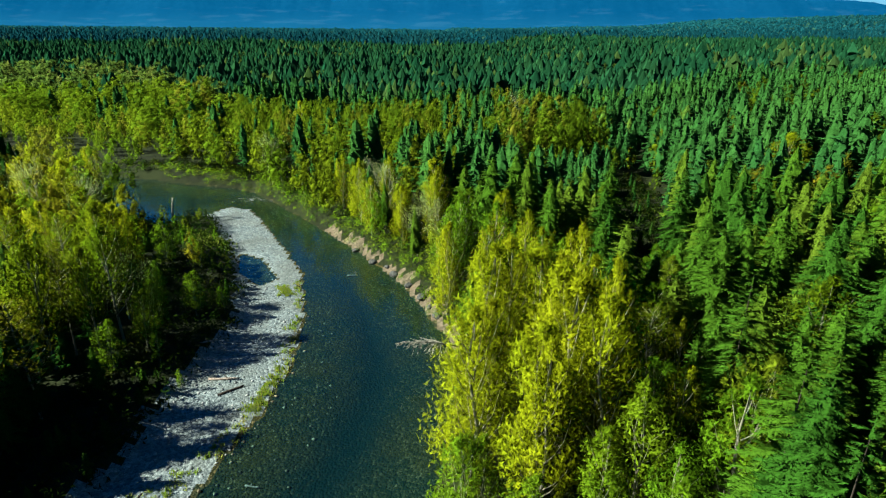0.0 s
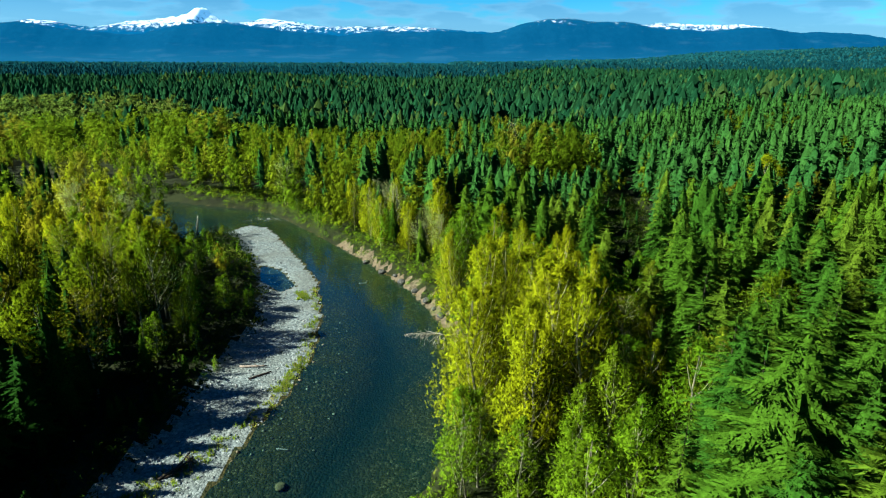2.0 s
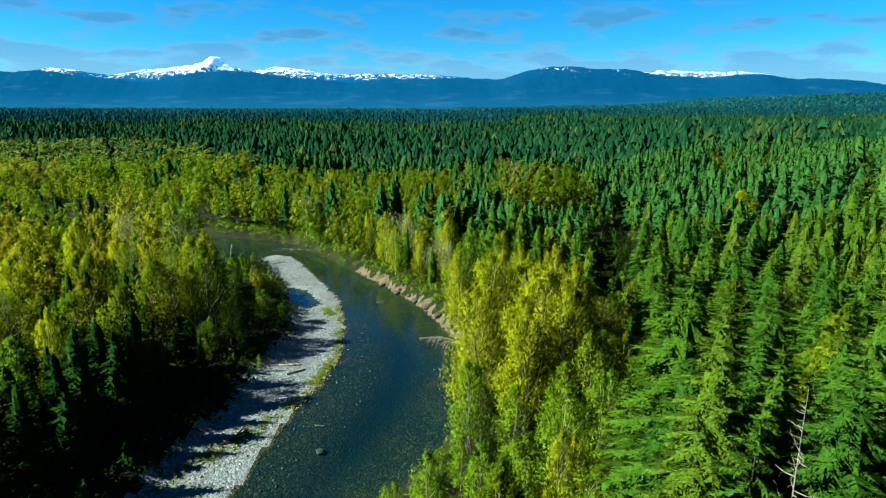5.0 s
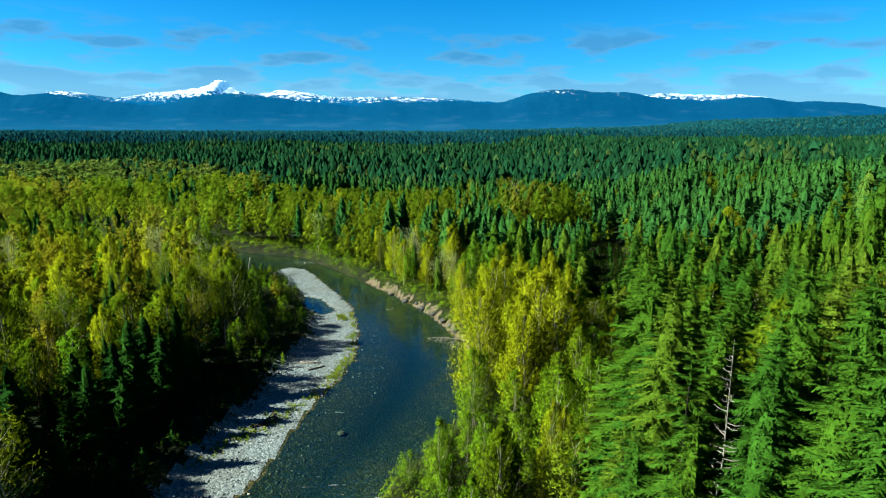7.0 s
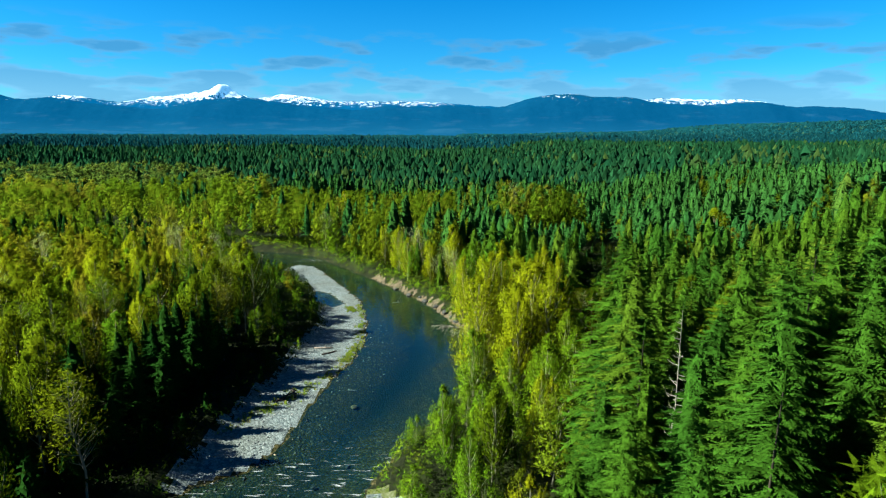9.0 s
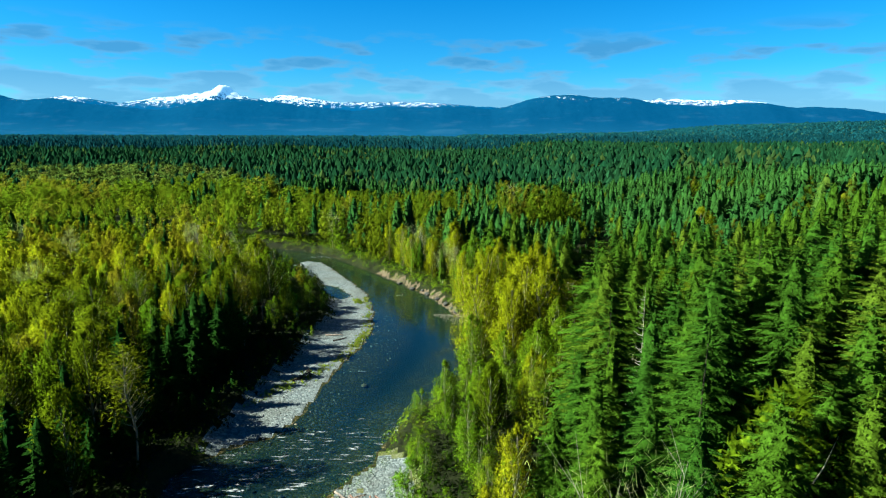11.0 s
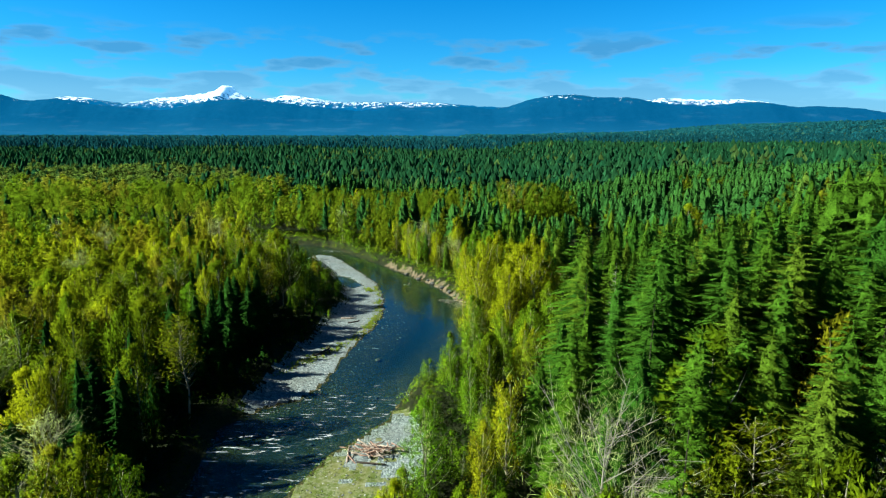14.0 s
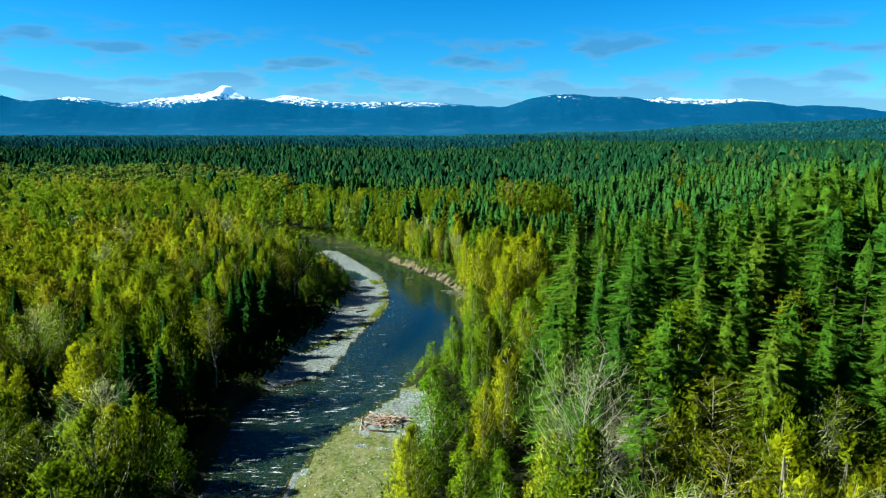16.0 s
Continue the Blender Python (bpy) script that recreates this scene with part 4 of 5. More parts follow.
SHAPES = {
    "conifer": [conifer_arrays(11, 44, 10, 6, 0.160), conifer_arrays(12, 42, 10, 6, 0.180, 0.15), conifer_arrays(13, 46, 9, 6, 0.145), conifer_arrays(14, 34, 8, 6, 0.145, 0.20, 0.30)],
    "conifer_lighter": [conifer_arrays(15, 28, 8, 4, 0.195), conifer_arrays(16, 26, 8, 4, 0.220, 0.15), conifer_arrays(17, 28, 8, 4, 0.175)],
    "fir": [conifer_arrays(18, 24, 7, 3, 0.17), conifer_arrays(19, 22, 7, 3, 0.20, 0.15)],
    "cotton": [broadleaf_arrays(21, 20, 4800, 0.0185, 0.185, 0.06, 1.8, 0.9, lift=0.85), broadleaf_arrays(22, 19, 4800, 0.0185, 0.205, 0.08, 1.7, 0.8, lift=0.85), broadleaf_arrays(23, 20, 4800, 0.0185, 0.160, 0.05, 2.0, 1.0, lift=0.85)],
    "alder": [broadleaf_arrays(31, 15, 3400, 0.0205, 0.20, 0.10, 1.4, 0.5, lift=0.85), broadleaf_arrays(32, 16, 3400, 0.0205, 0.23, 0.12, 1.3, 0.5, 2, lift=0.85)],
    "olive": [broadleaf_arrays(41, 15, 3900, 0.0180, 0.22, 0.34, 1.5, 0.9), broadleaf_arrays(42, 15, 3900, 0.0180, 0.25, 0.36, 1.4, 0.8), broadleaf_arrays(43, 14, 3900, 0.0180, 0.19, 0.30, 1.7, 1.0),
              bare_arrays(65, 46, 3000, 0.0165, 0.17, 0.30, 0.9, 4, 1, 0.010, 0.5, 0.5)],
    "willow": [broadleaf_arrays(51, 14, 2800, 0.0235, 0.34, 0.02, 1.3, 0.6, 4, 0.012, lift=0.85), broadleaf_arrays(52, 15, 2800, 0.0235, 0.38, 0.01, 1.2, 0.6, 5, 0.012, lift=0.85)],
    "bare": [bare_arrays(61, 34, 1300, 0.030, 0.22, 0.30, 1.2, 4, 1, 0.011, 0.8, 0.06), bare_arrays(62, 30, 1500, 0.030, 0.24, 0.35, 1.0, 4, 2, 0.012, 0.8, 0.06), bare_arrays(63, 60, 160, 0.02, 0.085, 0.40, 0.12, 1, 1, 0.009, 0.0, 0.06),
             bare_arrays(64, 70, 4200, 0.026, 0.30, 0.40, 1.3, 7, 2, 0.013, 1.0, 0.055)],
}
ROUGH = {
    "conifer": [[conifer_rough(70 + i, 11, 7, 1, 0.18 + 0.015 * i, 0.30) for i in range(5)], [cone_arrays(80 + i, 3, 8, 0.19 + 0.025 * (i % 4)) for i in range(7)], [cone_arrays(86 + i, 2, 7, 0.24 + 0.03 * (i % 3)) for i in range(6)]],
    "leafy": [[broadleaf_rough(90 + i, 11, 420, 0.030, 0.22) for i in range(4)], [broadleaf_rough(94 + i, 4, 80, 0.060, 0.24, 0.25) for i in range(4)], [broadleaf_rough(97 + i, 2, 6, 0.12, 0.30, 0.1, 1.2) for i in range(3)], [broadleaf_rough(190 + i, 11, 600, 0.025, 0.18, 0.3) for i in range(4)]],
}


def near(x, y):
    """How close the flight comes, in metres."""
    return math.hypot(x + 1.5, y - min(-3, max(-74, y - 35)))


def tree_prototypes(kind):
    out = []
    crown_mat, bark_mat = SORTS[kind.split("_")[0]][:2]
    for (tv, tf, _), (cv, cf, cb) in SHAPES[kind]:
        tm, cm = raw_mesh("trunk", tv, tf), raw_mesh("crown", cv, cf, None, cb)
        tm.materials.append(bark_mat)
        cm.materials.append(crown_mat)
        shade(tm)
        out.append((tm, cm))
    return out


def plant(kind, shape, x, y, z, tall, turn, wide=1.0, label=""):
    """One tree as a thing: an Empty at its foot with trunk and crown."""
    _, _, usual, category, _ = SORTS[kind]
    root = tagged(new(NAMES[kind]), label or usual, category, NAMES[kind].replace("_", " ") + "s of the river forest")
    root.empty_display_size = 0.3
    root.matrix_world = pose(x, y, z, 0, 0, turn) @ Matrix.Diagonal((tall * wide, tall * wide, tall, 1))
    for name, me in zip(("trunk", "crown"), shape):
        part = new(name, me)
        part.parent = root
    return root


def merged(name, rows, shapes, mat, label, category):
    """Woods further off: many trees joined into one mesh."""
    vs, fs, ts, bs, n = [], [], [], [], 0
    for i, (x, y, z, tall, wide) in enumerate(rows):
        v, f, b = shapes[i % len(shapes)]
        a = rng.random() * 6.28
        c, s = math.cos(a), math.sin(a)
        w = tall * wide
        vs.append(np.stack([(v[:, 0] * c - v[:, 1] * s) * w + x, (v[:, 0] * s + v[:, 1] * c) * w + y, v[:, 2] * tall + z], 1))
        bs.append(np.stack([b[:, 0] * c - b[:, 1] * s, b[:, 0] * s + b[:, 1] * c, b[:, 2]], 1))
        fs.append(f + n)
        ts.append(np.full(len(v), min(0.99, max(0.01, 0.48 + 0.30 * float(rough(x, y * 1.5, 170, 3)) + 0.14 * float(rough(x, y, 47, 6)) + 0.20 * (rng.random() - 0.5)))))
        n += len(v)
    if not vs:
        return
    me = raw_mesh(name, np.concatenate(vs), np.concatenate(fs), np.concatenate(ts), np.concatenate(bs))
    me.materials.append(mat)
    tagged(new(name, me), label, category, kind="stuff")


for kind in SORTS:
    mine = sorted((near(s[1], s[2]), i) for i, s in enumerate(SPOTS) if s[0] == kind)
    limit = SORTS[kind][4]
    shapes = tree_prototypes(kind)
    lighter = tree_prototypes("conifer_lighter") if kind == "conifer" else shapes
    for k, x, y, top, wide, which, label in OUTSTANDING:
        if k == kind:
            z = float(ground_height(x, y))
            plant(kind, shapes[which % len(shapes)], x, y, z - 0.12, top - z, rng.random() * 360, wide, label)
    single = [i for d, i in mine if d < 190][:limit]
    for rank, i in enumerate(single):
        _, x, y, tall, _ = SPOTS[i]
        mine_shapes = shapes if rank < 80 else lighter
        plant(kind, mine_shapes[i % (len(mine_shapes) if kind != "bare" else 2)], x, y, HEIGHT[i] - 0.12, tall, rng.random() * 360, rng.uniform(0.85, 1.2) * (1.1 if kind == "conifer" and x > 0 and tall < 20 else 1.0))
    rest = sorted(set(i for _, i in mine) - set(single))
    family = ROUGH["conifer" if kind in ("conifer", "fir") else "leafy"]
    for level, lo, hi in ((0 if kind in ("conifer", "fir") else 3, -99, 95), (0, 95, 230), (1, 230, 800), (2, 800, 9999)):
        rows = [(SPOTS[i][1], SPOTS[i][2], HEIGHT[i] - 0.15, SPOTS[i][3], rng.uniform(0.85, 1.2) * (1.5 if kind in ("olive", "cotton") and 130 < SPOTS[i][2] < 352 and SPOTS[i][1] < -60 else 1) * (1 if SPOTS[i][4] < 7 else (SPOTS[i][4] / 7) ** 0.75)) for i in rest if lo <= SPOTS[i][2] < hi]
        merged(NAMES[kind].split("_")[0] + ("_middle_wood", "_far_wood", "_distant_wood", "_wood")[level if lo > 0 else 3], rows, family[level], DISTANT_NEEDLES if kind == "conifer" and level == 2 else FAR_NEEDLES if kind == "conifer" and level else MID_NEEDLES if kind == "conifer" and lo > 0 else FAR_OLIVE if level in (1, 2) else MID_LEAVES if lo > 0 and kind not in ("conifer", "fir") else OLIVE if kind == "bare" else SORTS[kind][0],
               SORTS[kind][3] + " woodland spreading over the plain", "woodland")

# young conifers added under the inner bank's budding trees; near-black needles stand for shade
gx, gy = np.meshgrid(np.arange(-100, -8, 4.0), np.arange(-44, 112, 4.0))
gx, gy = gx.ravel() + rng.uniform(-1.8, 1.8, gx.size), gy.ravel() + rng.uniform(-1.8, 1.8, gy.size)
edge = np.maximum(np.maximum(inside_by(RIVER, gx, gy), inside_by(BAR, gx, gy)), inside_by(POND, gx, gy))
keep = (edge < -1.5) & (edge > -45) & (gx < outer_line(gy) - 2) & (inside_by(GLADE, gx, gy) < -0.5) & ((gx < tree_line(gy) - 1) | (gy < 46))
gz = ground_height(gx, gy)
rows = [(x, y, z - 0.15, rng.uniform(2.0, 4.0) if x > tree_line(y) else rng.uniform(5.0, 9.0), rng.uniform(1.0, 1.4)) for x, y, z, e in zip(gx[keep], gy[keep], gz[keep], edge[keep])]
merged("conifer_thicket", rows, ROUGH["conifer"][0], FIR, "added young conifers coloured near black for shade under budding broadleaf trees", "young conifers")

# ---------------------------------------------------------------- undergrowth, grass and stones


def leafy_mounds(name, rows, mat, label, category, leaves=24, leaf=0.22):
    """Low bushes: (x, y, z, radius, height) each a dome of loose leaves, joined."""
    vs, bs = [], []
    for x, y, z, r0, h in rows:
        a, q = rng.random(leaves) * 6.28, np.sqrt(rng.random(leaves))
        c = np.stack([x + r0 * q * np.cos(a), y + r0 * q * np.sin(a), z + h * (1 - 0.7 * q * q) * rng.uniform(0.35, 1.0, leaves)], 1)
        u, w = unit(rng.normal(0, 1, (leaves, 3))), unit(rng.normal(0, 1, (leaves, 3)))
        k = leaf * rng.uniform(0.6, 1.5, (leaves, 1)) * (0.6 + 0.4 * r0)
        vs.append(np.stack([c - u * k, c + w * k * 0.7, c + u * k], 1).reshape(-1, 3))
        bend = unit(np.stack([q * np.cos(a), q * np.sin(a), np.full(leaves, 0.7)], 1) + rng.normal(0, 0.25, (leaves, 3)))
        bs.append(np.repeat(bend, 3, axis=0))
    v = np.concatenate(vs)
    me = raw_mesh(name, v, np.arange(len(v)).reshape(-1, 3), np.repeat(rng.random(len(rows)), leaves * 3), np.concatenate(bs))
    me.materials.append(mat)
    tagged(new(name, me), label, category, kind="stuff")


def scatter(x0, x1, y0, y1, step):
    gx, gy = np.meshgrid(np.arange(x0, x1, step), np.arange(y0, y1, step))
    gx = gx.ravel() + rng.uniform(-0.5, 0.5, gx.size) * step
    gy = gy.ravel() + rng.uniform(-0.5, 0.5, gy.size) * step
    return gx, gy


gx, gy = scatter(-85, 26, -44, 150, 1.7)
wet = np.maximum(inside_by(RIVER, gx, gy), inside_by(POND, gx, gy))
open_ground = np.maximum(inside_by(BAR, gx, gy), inside_by(GLADE, gx, gy))
keep = (wet < -0.5) & (open_ground < -0.2) & ((wet > -16) | (open_ground > -12))
gx, gy, gw = gx[keep], gy[keep], wet[keep]
gz = ground_height(gx, gy)
outer = (gx > outer_line(gy) - 1) & (gw > -7)
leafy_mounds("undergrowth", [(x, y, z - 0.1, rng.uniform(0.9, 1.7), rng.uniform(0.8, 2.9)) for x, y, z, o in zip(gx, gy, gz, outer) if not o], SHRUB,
             "low tangled undergrowth under the bank trees, coloured dark for shade", "undergrowth", 44, 0.24)
leafy_mounds("bank_shrubs", [(x, y, z - 0.1, rng.uniform(0.9, 1.7), rng.uniform(0.8, 2.8)) for x, y, z, o, w in zip(gx, gy, gz, outer, gw) if o and not (58 < y < 98 and w > -1.6 and rng.random() < 0.45)], ALDER,
             "fresh green shrubs crowding the outer river bank", "shrubs", 60, 0.22)

# undergrowth added in the gap, with shade in its dark colour
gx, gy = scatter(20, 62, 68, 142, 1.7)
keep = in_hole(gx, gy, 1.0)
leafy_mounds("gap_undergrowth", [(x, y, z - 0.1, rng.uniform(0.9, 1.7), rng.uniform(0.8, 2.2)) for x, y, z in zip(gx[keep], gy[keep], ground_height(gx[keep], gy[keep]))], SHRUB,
             "undergrowth coloured near black for the shade of a forest gap", "undergrowth", 44, 0.24)

# scrub on the glade and along its water edge
gx, gy = scatter(-25, -4, -44, 12, 0.95)
wet, glade = inside_by(RIVER, gx, gy), inside_by(GLADE, gx, gy)
keep = (wet < -0.3) & (glade > -0.8) & ((wet > -2.2) | (rough(gx, gy, 6, 4) > -0.1)) & ~((gy > -3.5) & (gx > -15) & (wet < -2.2)) & ~((gy < -12) & (wet > -1.6))
gx, gy = gx[keep], gy[keep]
gz = ground_height(gx, gy)
leafy_mounds("scrub", [(x, y, z - 0.05, rng.uniform(0.35, 0.8), rng.uniform(0.3, 1.1)) for x, y, z in zip(gx, gy, gz)], WILLOW,
             "yellow-green scrub on the gravel clearing", "scrub", 26, 0.13)


def grass(name, rows, label):
    """Tufts of upright blades, joined."""
    vs = []
    for x, y, z, h in rows:
        n = 12
        foot = np.stack([x + rng.normal(0, 0.16, n), y + rng.normal(0, 0.16, n), np.full(n, z - 0.03)], 1)
        tip = foot + np.stack([rng.normal(0, 0.16, n), rng.normal(0, 0.16, n), h * rng.uniform(0.6, 1.2, n)], 1)
        a = rng.random(n) * 6.28
        side = np.stack([np.cos(a), np.sin(a), 0 * a], 1) * 0.05
        vs.append(np.stack([foot - side, foot + side, tip], 1).reshape(-1, 3))
    v = np.concatenate(vs)
    me = raw_mesh(name, v, np.arange(len(v)).reshape(-1, 3), np.repeat(rng.random(len(rows)), 36), np.tile([[0, 0, 1.0]], (len(v), 1)))
    me.materials.append(GRASS)
    tagged(new(name, me), label, "grass", kind="stuff")


rows = []
for ax, ay, bx, by, wide, count in ((-18.6, 45.5, -17.0, 55, 0.9, 110), (-17.0, 55, -18.2, 67, 0.7, 50), (-18.2, 67, -20.4, 79, 0.7, 30), (-27, 28.5, -21.5, 37, 1.2, 80),
                                    (-21.5, 37, -18.6, 44, 0.9, 30), (-31, 22, -26, 30, 0.9, 40), (-22.5, 77, -20.8, 74, 0.8, 60), (-44, 97, -36, 92, 2.5, 200)):
    for _ in range(count):
        t = rng.random()
        x, y = ax + (bx - ax) * t + rng.normal(0, wide * 0.6), ay + (by - ay) * t + rng.normal(0, wide * 0.6)
        z = float(ground_height(x, y))
        if z > 0.02:
            rows.append((x, y, z, rng.uniform(0.25, 0.6)))
grass("bar_grass", rows, "green grass tufts along the edge of the gravel bar")


def stone_arrays(seed):
    """A rounded cobble of radius 1 from a squashed, uneven octahedron with cut edges."""
    r = np.random.default_rng(seed)
    bm = bmesh.new()
    bmesh.ops.create_icosphere(bm, subdivisions=1, radius=1.0)
    v = np.array([p.co[:] for p in bm.verts])
    f = np.array([[q.index for q in p.verts] for p in bm.faces])
    bm.free()
    return v * r.uniform(0.75, 1.2, (len(v), 1)) * [1.0, r.uniform(0.65, 0.95), r.uniform(0.4, 0.6)], f


COBBLES = [stone_arrays(200 + i) for i in range(6)]


def stones(name, rows, mat, label):
    vs, fs, ts, n = [], [], [], 0
    for i, (x, y, z, r0) in enumerate(rows):
        v, f = COBBLES[i % len(COBBLES)]
        a = rng.random() * 6.28
        c, s = math.cos(a), math.sin(a)
        vs.append(np.stack([(v[:, 0] * c - v[:, 1] * s) * r0 + x, (v[:, 0] * s + v[:, 1] * c) * r0 + y, v[:, 2] * r0 + z], 1))
        fs.append(f + n)
        ts.append(np.full(len(v), rng.random()))
        n += len(v)
    me = raw_mesh(name, np.concatenate(vs), np.concatenate(fs), np.concatenate(ts))
    me.materials.append(mat)
    tagged(new(name, me), label, "stones", kind="stuff")


def stone_material(name, a, b, c):
    m, node, put = material(name)
    tint = node("ShaderNodeNewGeometry").outputs["Random Per Island"]
    n = put(node("ShaderNodeTexNoise"), Vector=node("ShaderNodeNewGeometry").outputs["Position"], Scale=7.0, Detail=4.0)
    col = ramp(node, put, tint, ((0.0, a), (0.6, b), (1.0, c)))
    col = mix_colour(node, put, ramp(node, put, n.outputs[0], ((0.4, 0.0), (0.7, 0.4))), col, (0.12, 0.12, 0.10))
    s = put(node("ShaderNodeBsdfPrincipled"), Base_Color=col, Roughness=0.75, Specular_IOR_Level=0.12)
    put(node("ShaderNodeOutputMaterial"), Surface=s.outputs[0])
    return m


PEBBLE = stone_material("pebble_stone", (0.058, 0.066, 0.065), (0.12, 0.13, 0.124), (0.25, 0.26, 0.24))
WET_PEBBLE = stone_material("wet_pebble_stone", (0.0230, 0.0201, 0.0115), (0.0690, 0.0575, 0.0287), (0.2415, 0.2070, 0.1265))

gx, gy = scatter(-52, -15, 12, 121, 0.78)
bar, wet = inside_by(BAR, gx, gy), inside_by(RIVER, gx, gy)
keep = (bar > 0.2) & (rng.random(gx.size) < 0.62)
gz = ground_height(gx, gy)
stones("bar_cobbles", [(x, y, z + 0.01, rng.uniform(0.07, 0.24)) for x, y, z in zip(gx[keep], gy[keep], gz[keep])], PEBBLE, "loose pale grey cobbles on the gravel bar")
gx, gy = scatter(-24, -5, -26, 10, 0.8)
keep = (inside_by(GLADE, gx, gy) > 0.2) & (inside_by(RIVER, gx, gy) < 0) & (rng.random(gx.size) < 0.6)
gz = ground_height(gx, gy)
stones("clearing_cobbles", [(x, y, z + 0.01, rng.uniform(0.06, 0.2)) for x, y, z in zip(gx[keep], gy[keep], gz[keep])], PEBBLE, "loose pale cobbles on the gravel clearing")
gx, gy = scatter(-33, 1, 5, 70, 0.85)
wet = inside_by(RIVER, gx, gy)
left = gx < np.interp(gy, [5, 15, 35, 46, 70], [-20, -14, -10, -9, -13])
keep = (wet > 0) & (wet < 7) & left & (rng.random(gx.size) < 0.55 * np.exp(-wet / 3.0) + 0.06)
gz = ground_height(gx, gy)
stones("shallow_stones", [(x, y, z + 0.02, rng.uniform(0.08, 0.26)) for x, y, z in zip(gx[keep], gy[keep], gz[keep])], WET_PEBBLE, "brown and pale stones lying in shallow water")

# ---------------------------------------------------------------- single things by the river


def part(name, bm, mat, parent, label=""):
    me = bpy.data.meshes.new(name)
    bm.to_mesh(me)
    bm.free()
    me.materials.append(mat)
    ob = new(name, me)
    ob.parent = parent
    if label:
        ob["label"] = label
    return ob


def soup_part(name, soup, mat, parent=None, label=""):
    v, f, _ = soup.arrays()
    me = raw_mesh(name, v, f)
    me.materials.append(mat)
    shade(me)
    ob = new(name, me)
    if parent:
        ob.parent = parent
    if label:
        ob["label"] = label
    return ob


def log_soup(length, girth, seed, knots=3, taper=0.6):
    """A weathered log lying along x, slightly bent, with stubs of broken boughs and closed ends."""
    r = np.random.default_rng(seed)
    s = Soup()
    n = 6
    x = np.linspace(-0.5, 0.5, n) * length
    line = np.stack([x, np.cumsum(r.normal(0, 0.02, n)) * length * 0.5, np.cumsum(r.normal(0, 0.008, n)) * length * 0.5], 1)
    rad = girth * np.linspace(1, taper, n) * r.uniform(0.92, 1.08, n)
    line = np.concatenate([line[:1] + [[0.02, 0, 0]], line, line[-1:] - [[0.02, 0, 0]]])
    s.tube(line, np.r_[0.001, rad, 0.001], 7)
    for _ in range(knots):
        i = r.integers(1, n)
        a = r.random() * 6.28
        w = np.array([r.uniform(-0.3, 0.6), math.cos(a), abs(math.sin(a))])
        s.tube([line[i], line[i] + unit(w) * girth * r.uniform(2, 4.5)], [girth * 0.3, girth * 0.12], 5)
    return s


def lone_log(x, y, length, girth, turn, mat, label, name="log", tilt=0.0, knots=3, seed=1):
    ob = soup_part(name, log_soup(length, girth, seed, knots), mat)
    z = float(ground_height(x, y))
    ob.matrix_world = pose(x, y, z + girth * 0.8 + abs(math.sin(radians(tilt))) * length * 0.5, 0, tilt, turn)
    return tagged(ob, label, "driftwood log")


lone_log(-23.0, 52.0, 3.4, 0.16, 4, LOG_PALE, "bleached white log lying on the gravel bar", seed=3)
lone_log(-21.6, 50.0, 2.9, 0.15, 38, LOG_DARK, "dark wet log lying across the gravel bar", seed=4)
lone_log(-27.5, 58.5, 3.2, 0.11, 20, LOG_PALE, "thin bleached log at the edge of the bushes", seed=5)
lone_log(-15.5, 36.5, 1.4, 0.09, -10, LOG_PALE, "small bleached stick in the shallows", seed=6)
lone_log(-29.5, 40.5, 3.8, 0.15, 62, LOG_DARK, "dark log half hidden in the shade", seed=8)
lone_log(-12.4, 82.6, 1.7, 0.16, 8, LOG_PALE, "pale snag just breaking the water", seed=9)
lone_log(-50.0, 105.0, 4.6, 0.22, 30, BARK_D, "upright grey stump standing in the shallows", "stump", tilt=-82, knots=2, seed=10)

# root snag stranded on the bar
snag = tagged(new("driftwood_snag"), "dark stranded driftwood snag with broken roots", "driftwood")
snag.matrix_world = pose(-24.6, 32.6, float(ground_height(-24.6, 32.6)), 0, 0, 40)
for i, (dx, dy, length, girth, turn, tilt) in enumerate(((0, 0, 3.6, 0.17, 8, -7), (0.5, 0.35, 2.8, 0.13, 30, -14), (1.2, -0.2, 1.6, 0.14, 75, -28), (1.4, 0.3, 1.3, 0.10, 130, -35), (-0.6, -0.4, 2.2, 0.09, -14, -5))):
    ob = soup_part("branch" if i else "trunk", log_soup(length, girth, 30 + i, 4), LOG_DARK, snag)
    ob.matrix_local = pose(dx, dy, girth + abs(math.sin(radians(tilt))) * length * 0.45, 0, tilt, turn)

# heap of drift logs on the clearing
pile = tagged(new("driftwood_pile"), "heap of bleached and reddish driftwood logs on gravel", "driftwood pile")
PX, PY = -10.9, -0.6
pile.matrix_world = pose(PX, PY, float(ground_height(PX, PY)), 0, 0, 0)
pr = np.random.default_rng(77)
for i in range(46):
    q = pr.random()
    dx, dy = pr.normal(0, 1.6), pr.normal(0, 0.85)
    length, girth = pr.uniform(1.6, 4.6), pr.uniform(0.05, 0.14)
    high = max(0.0, 1.0 - (dx / 3.4) ** 2 - (dy / 1.9) ** 2) * 0.75 * pr.random()
    ob = soup_part("log", log_soup(length, girth, 300 + i, 2), LOG_PALE if q < 0.6 else LOG_RED if q < 0.92 else LOG_DARK, pile)
    base = float(ground_height(PX + dx, PY + dy)) - float(ground_height(PX, PY))
    ob.matrix_local = pose(dx, dy, base + girth * 0.9 + high, 0, pr.normal(0, 7), pr.normal(-12, 34) + (90 if q < 0.12 else 0))

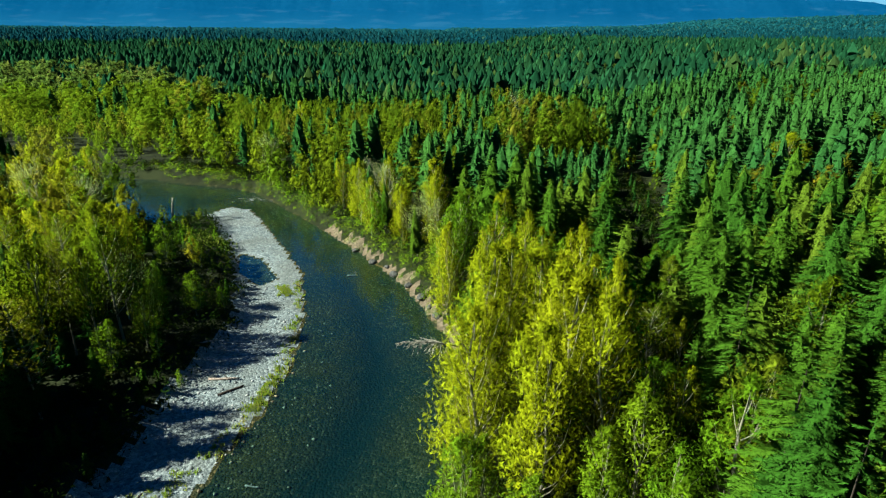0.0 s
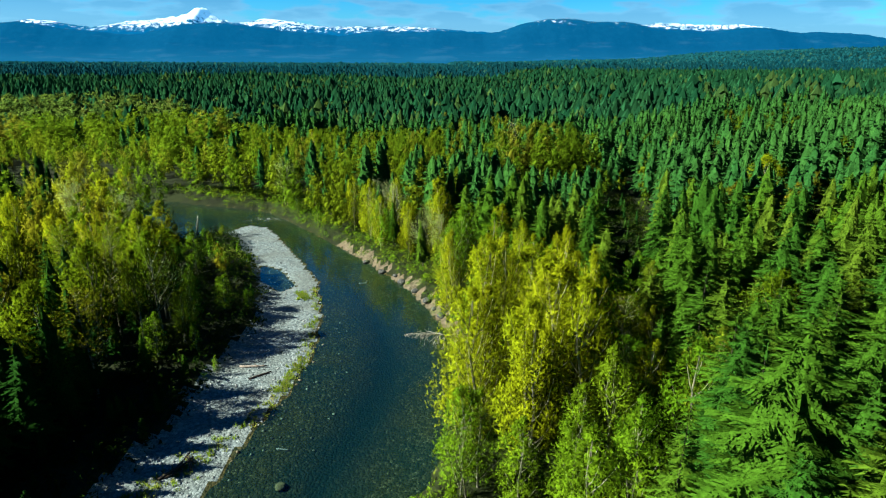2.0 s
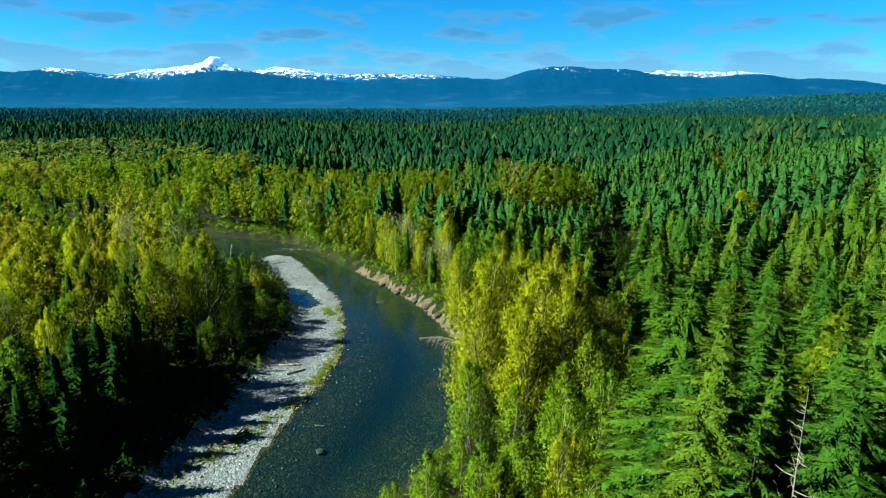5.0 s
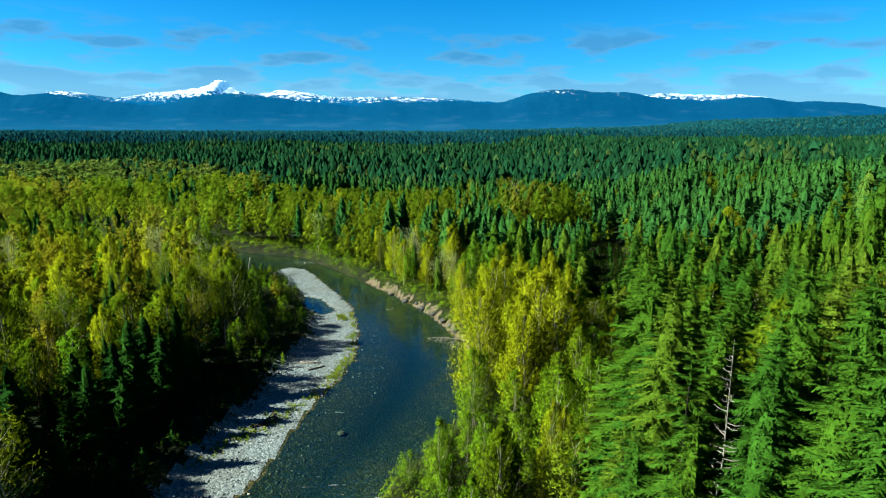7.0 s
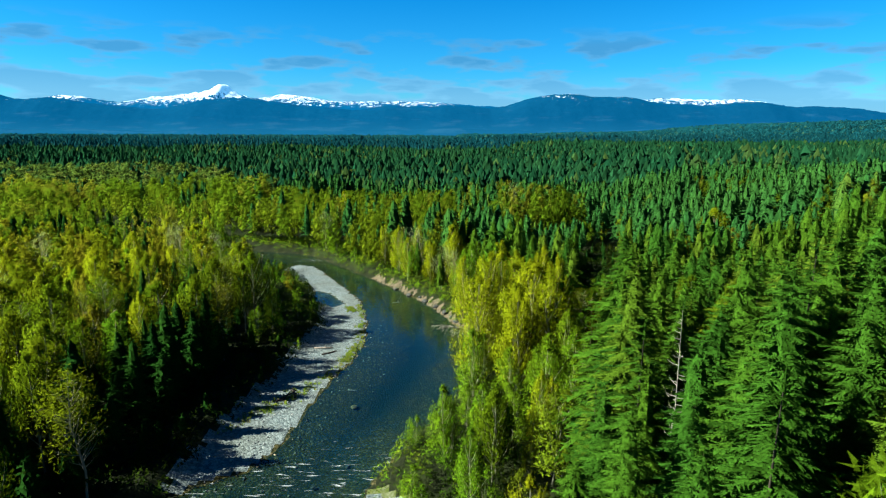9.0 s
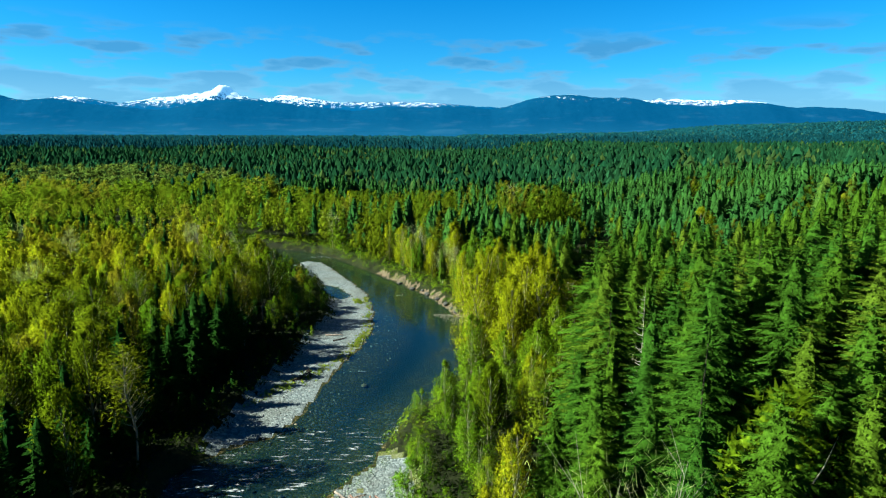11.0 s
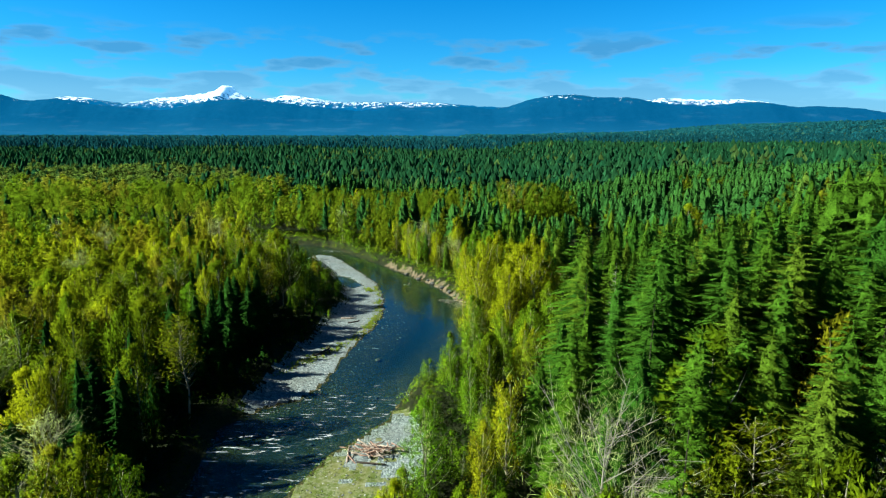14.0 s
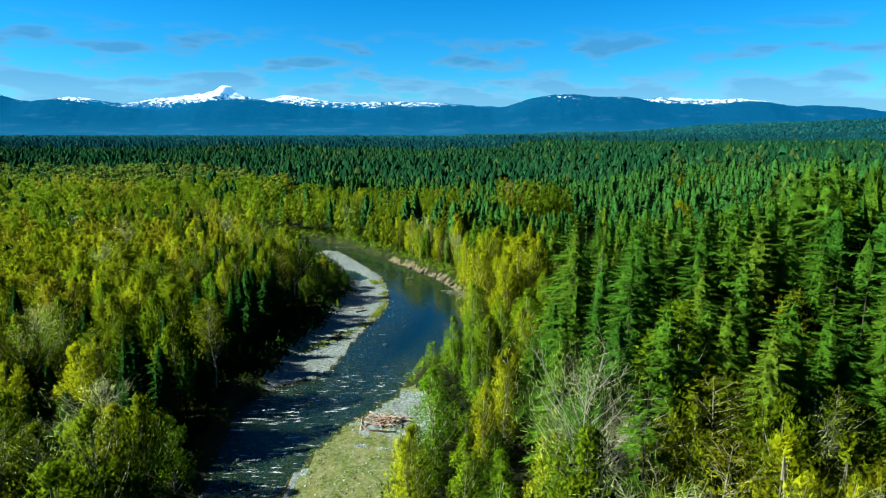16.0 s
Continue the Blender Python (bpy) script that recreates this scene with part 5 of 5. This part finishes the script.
# tree fallen from the outer bank over the water
fallen = tagged(new("fallen_tree"), "grey fallen tree leaning from the bank over the river", "fallen tree")
fallen.matrix_world = pose(0, 0, 0)
foot, tip = np.array([5.2, 56.6, 1.4]), np.array([-3.6, 53.2, 4.3])
body = Soup()
steps = np.linspace(0, 1, 7)
line = foot + np.outer(steps, tip - foot) + np.stack([0 * steps, 0 * steps, 0.5 * np.sin(steps * 3.14)], 1)
body.tube(line, np.linspace(0.17, 0.02, 7), 6)
soup_part("trunk", body, BARK_D, fallen)
fr = np.random.default_rng(5)
boughs = Soup()
along = unit(tip - foot)
for t in np.linspace(0.30, 0.98, 26):
    p = foot + (tip - foot) * t + [0, 0, 0.5 * math.sin(t * 3.14)]
    for sign in (1, -1):
        w = unit(along * fr.uniform(0.3, 0.9) + np.array([0.25, -1.0, 0]) * sign * fr.uniform(0.3, 0.8) + np.array([0, 0, fr.uniform(-0.9, 0.1)]))
        reach = fr.uniform(1.5, 3.2) * (1.15 - t)
        e = p + w * reach + [0, 0, -0.15 * reach]
        boughs.tube([p, (p + e) / 2 + [0, 0, 0.06], e], [0.05, 0.032, 0.012], 3)
        for _ in range(4):
            k = p + (e - p) * fr.uniform(0.3, 0.95)
            boughs.tube([k, k + unit(w + fr.normal(0, 0.6, 3)) * reach * 0.35], [0.022, 0.008], 3)
soup_part("boughs", boughs, BARK_D, fallen, "bare drooping grey boughs")


def boulder(x, y, r0, label, mat=STONE, flat=0.55, sink=0.35, seed=1):
    """One larger rock: an uneven ball with worn facets, part sunk in its bed."""
    bm = bmesh.new()
    bmesh.ops.create_icosphere(bm, subdivisions=3, radius=1.0)
    for v in bm.verts:
        d = v.co.normalized()
        k = 1 + 0.22 * noise.noise(d * 1.4 + Vector((seed * 3.1, 0, 0))) + 0.10 * noise.noise(d * 3.5 + Vector((0, seed * 2.3, 0)))
        v.co = Vector((d.x * k, d.y * k * 0.8, d.z * k * flat)) * r0
    me = bpy.data.meshes.new("boulder")
    bm.to_mesh(me)
    bm.free()
    me.materials.append(mat)
    shade(me)
    ob = tagged(new("boulder", me), label, "boulder", "boulders in the river")
    ob.matrix_world = pose(x, y, max(float(ground_height(x, y)), -0.35) + r0 * flat * (1 - sink) - 0.1, 0, 0, seed * 47)
    return ob


BROWN = plain("mossy_stone", (0.0575, 0.0403, 0.0172), (0.1495, 0.1092, 0.0460), 3.0)
boulder(-14.5, 31.2, 0.6, "low brown mossy rock in the shallows", BROWN, 0.35, 0.85, seed=2)
for i, (x, y, r0) in enumerate(((-29.8, -14, 0.8), (-29.0, -9, 0.6), (-30.6, -4, 0.7), (-29.4, 1.5, 0.5), (-27.5, 8.5, 0.5), (-22.5, -15, 0.5), (-16.2, 12, 0.4), (-13, 16, 0.45), (-18.5, 8.5, 0.4), (-20, 2.5, 0.45), (-24, 4, 0.4))):
    boulder(x, y, r0 * 0.7, "wet grey rock in the rapids", seed=10 + i)
for i, (x, y, r0) in enumerate(((-5.5, 81.5, 0.9), (-3.0, 77, 0.7), (-1.0, 72.5, 0.8), (1.2, 67, 0.8), (-9.5, 87, 0.8), (-13, 92.5, 0.7), (0.2, 69.5, 0.5), (-6.8, 84, 0.5))):
    boulder(x, y, r0, "pale bank rock at the water's edge", seed=30 + i)
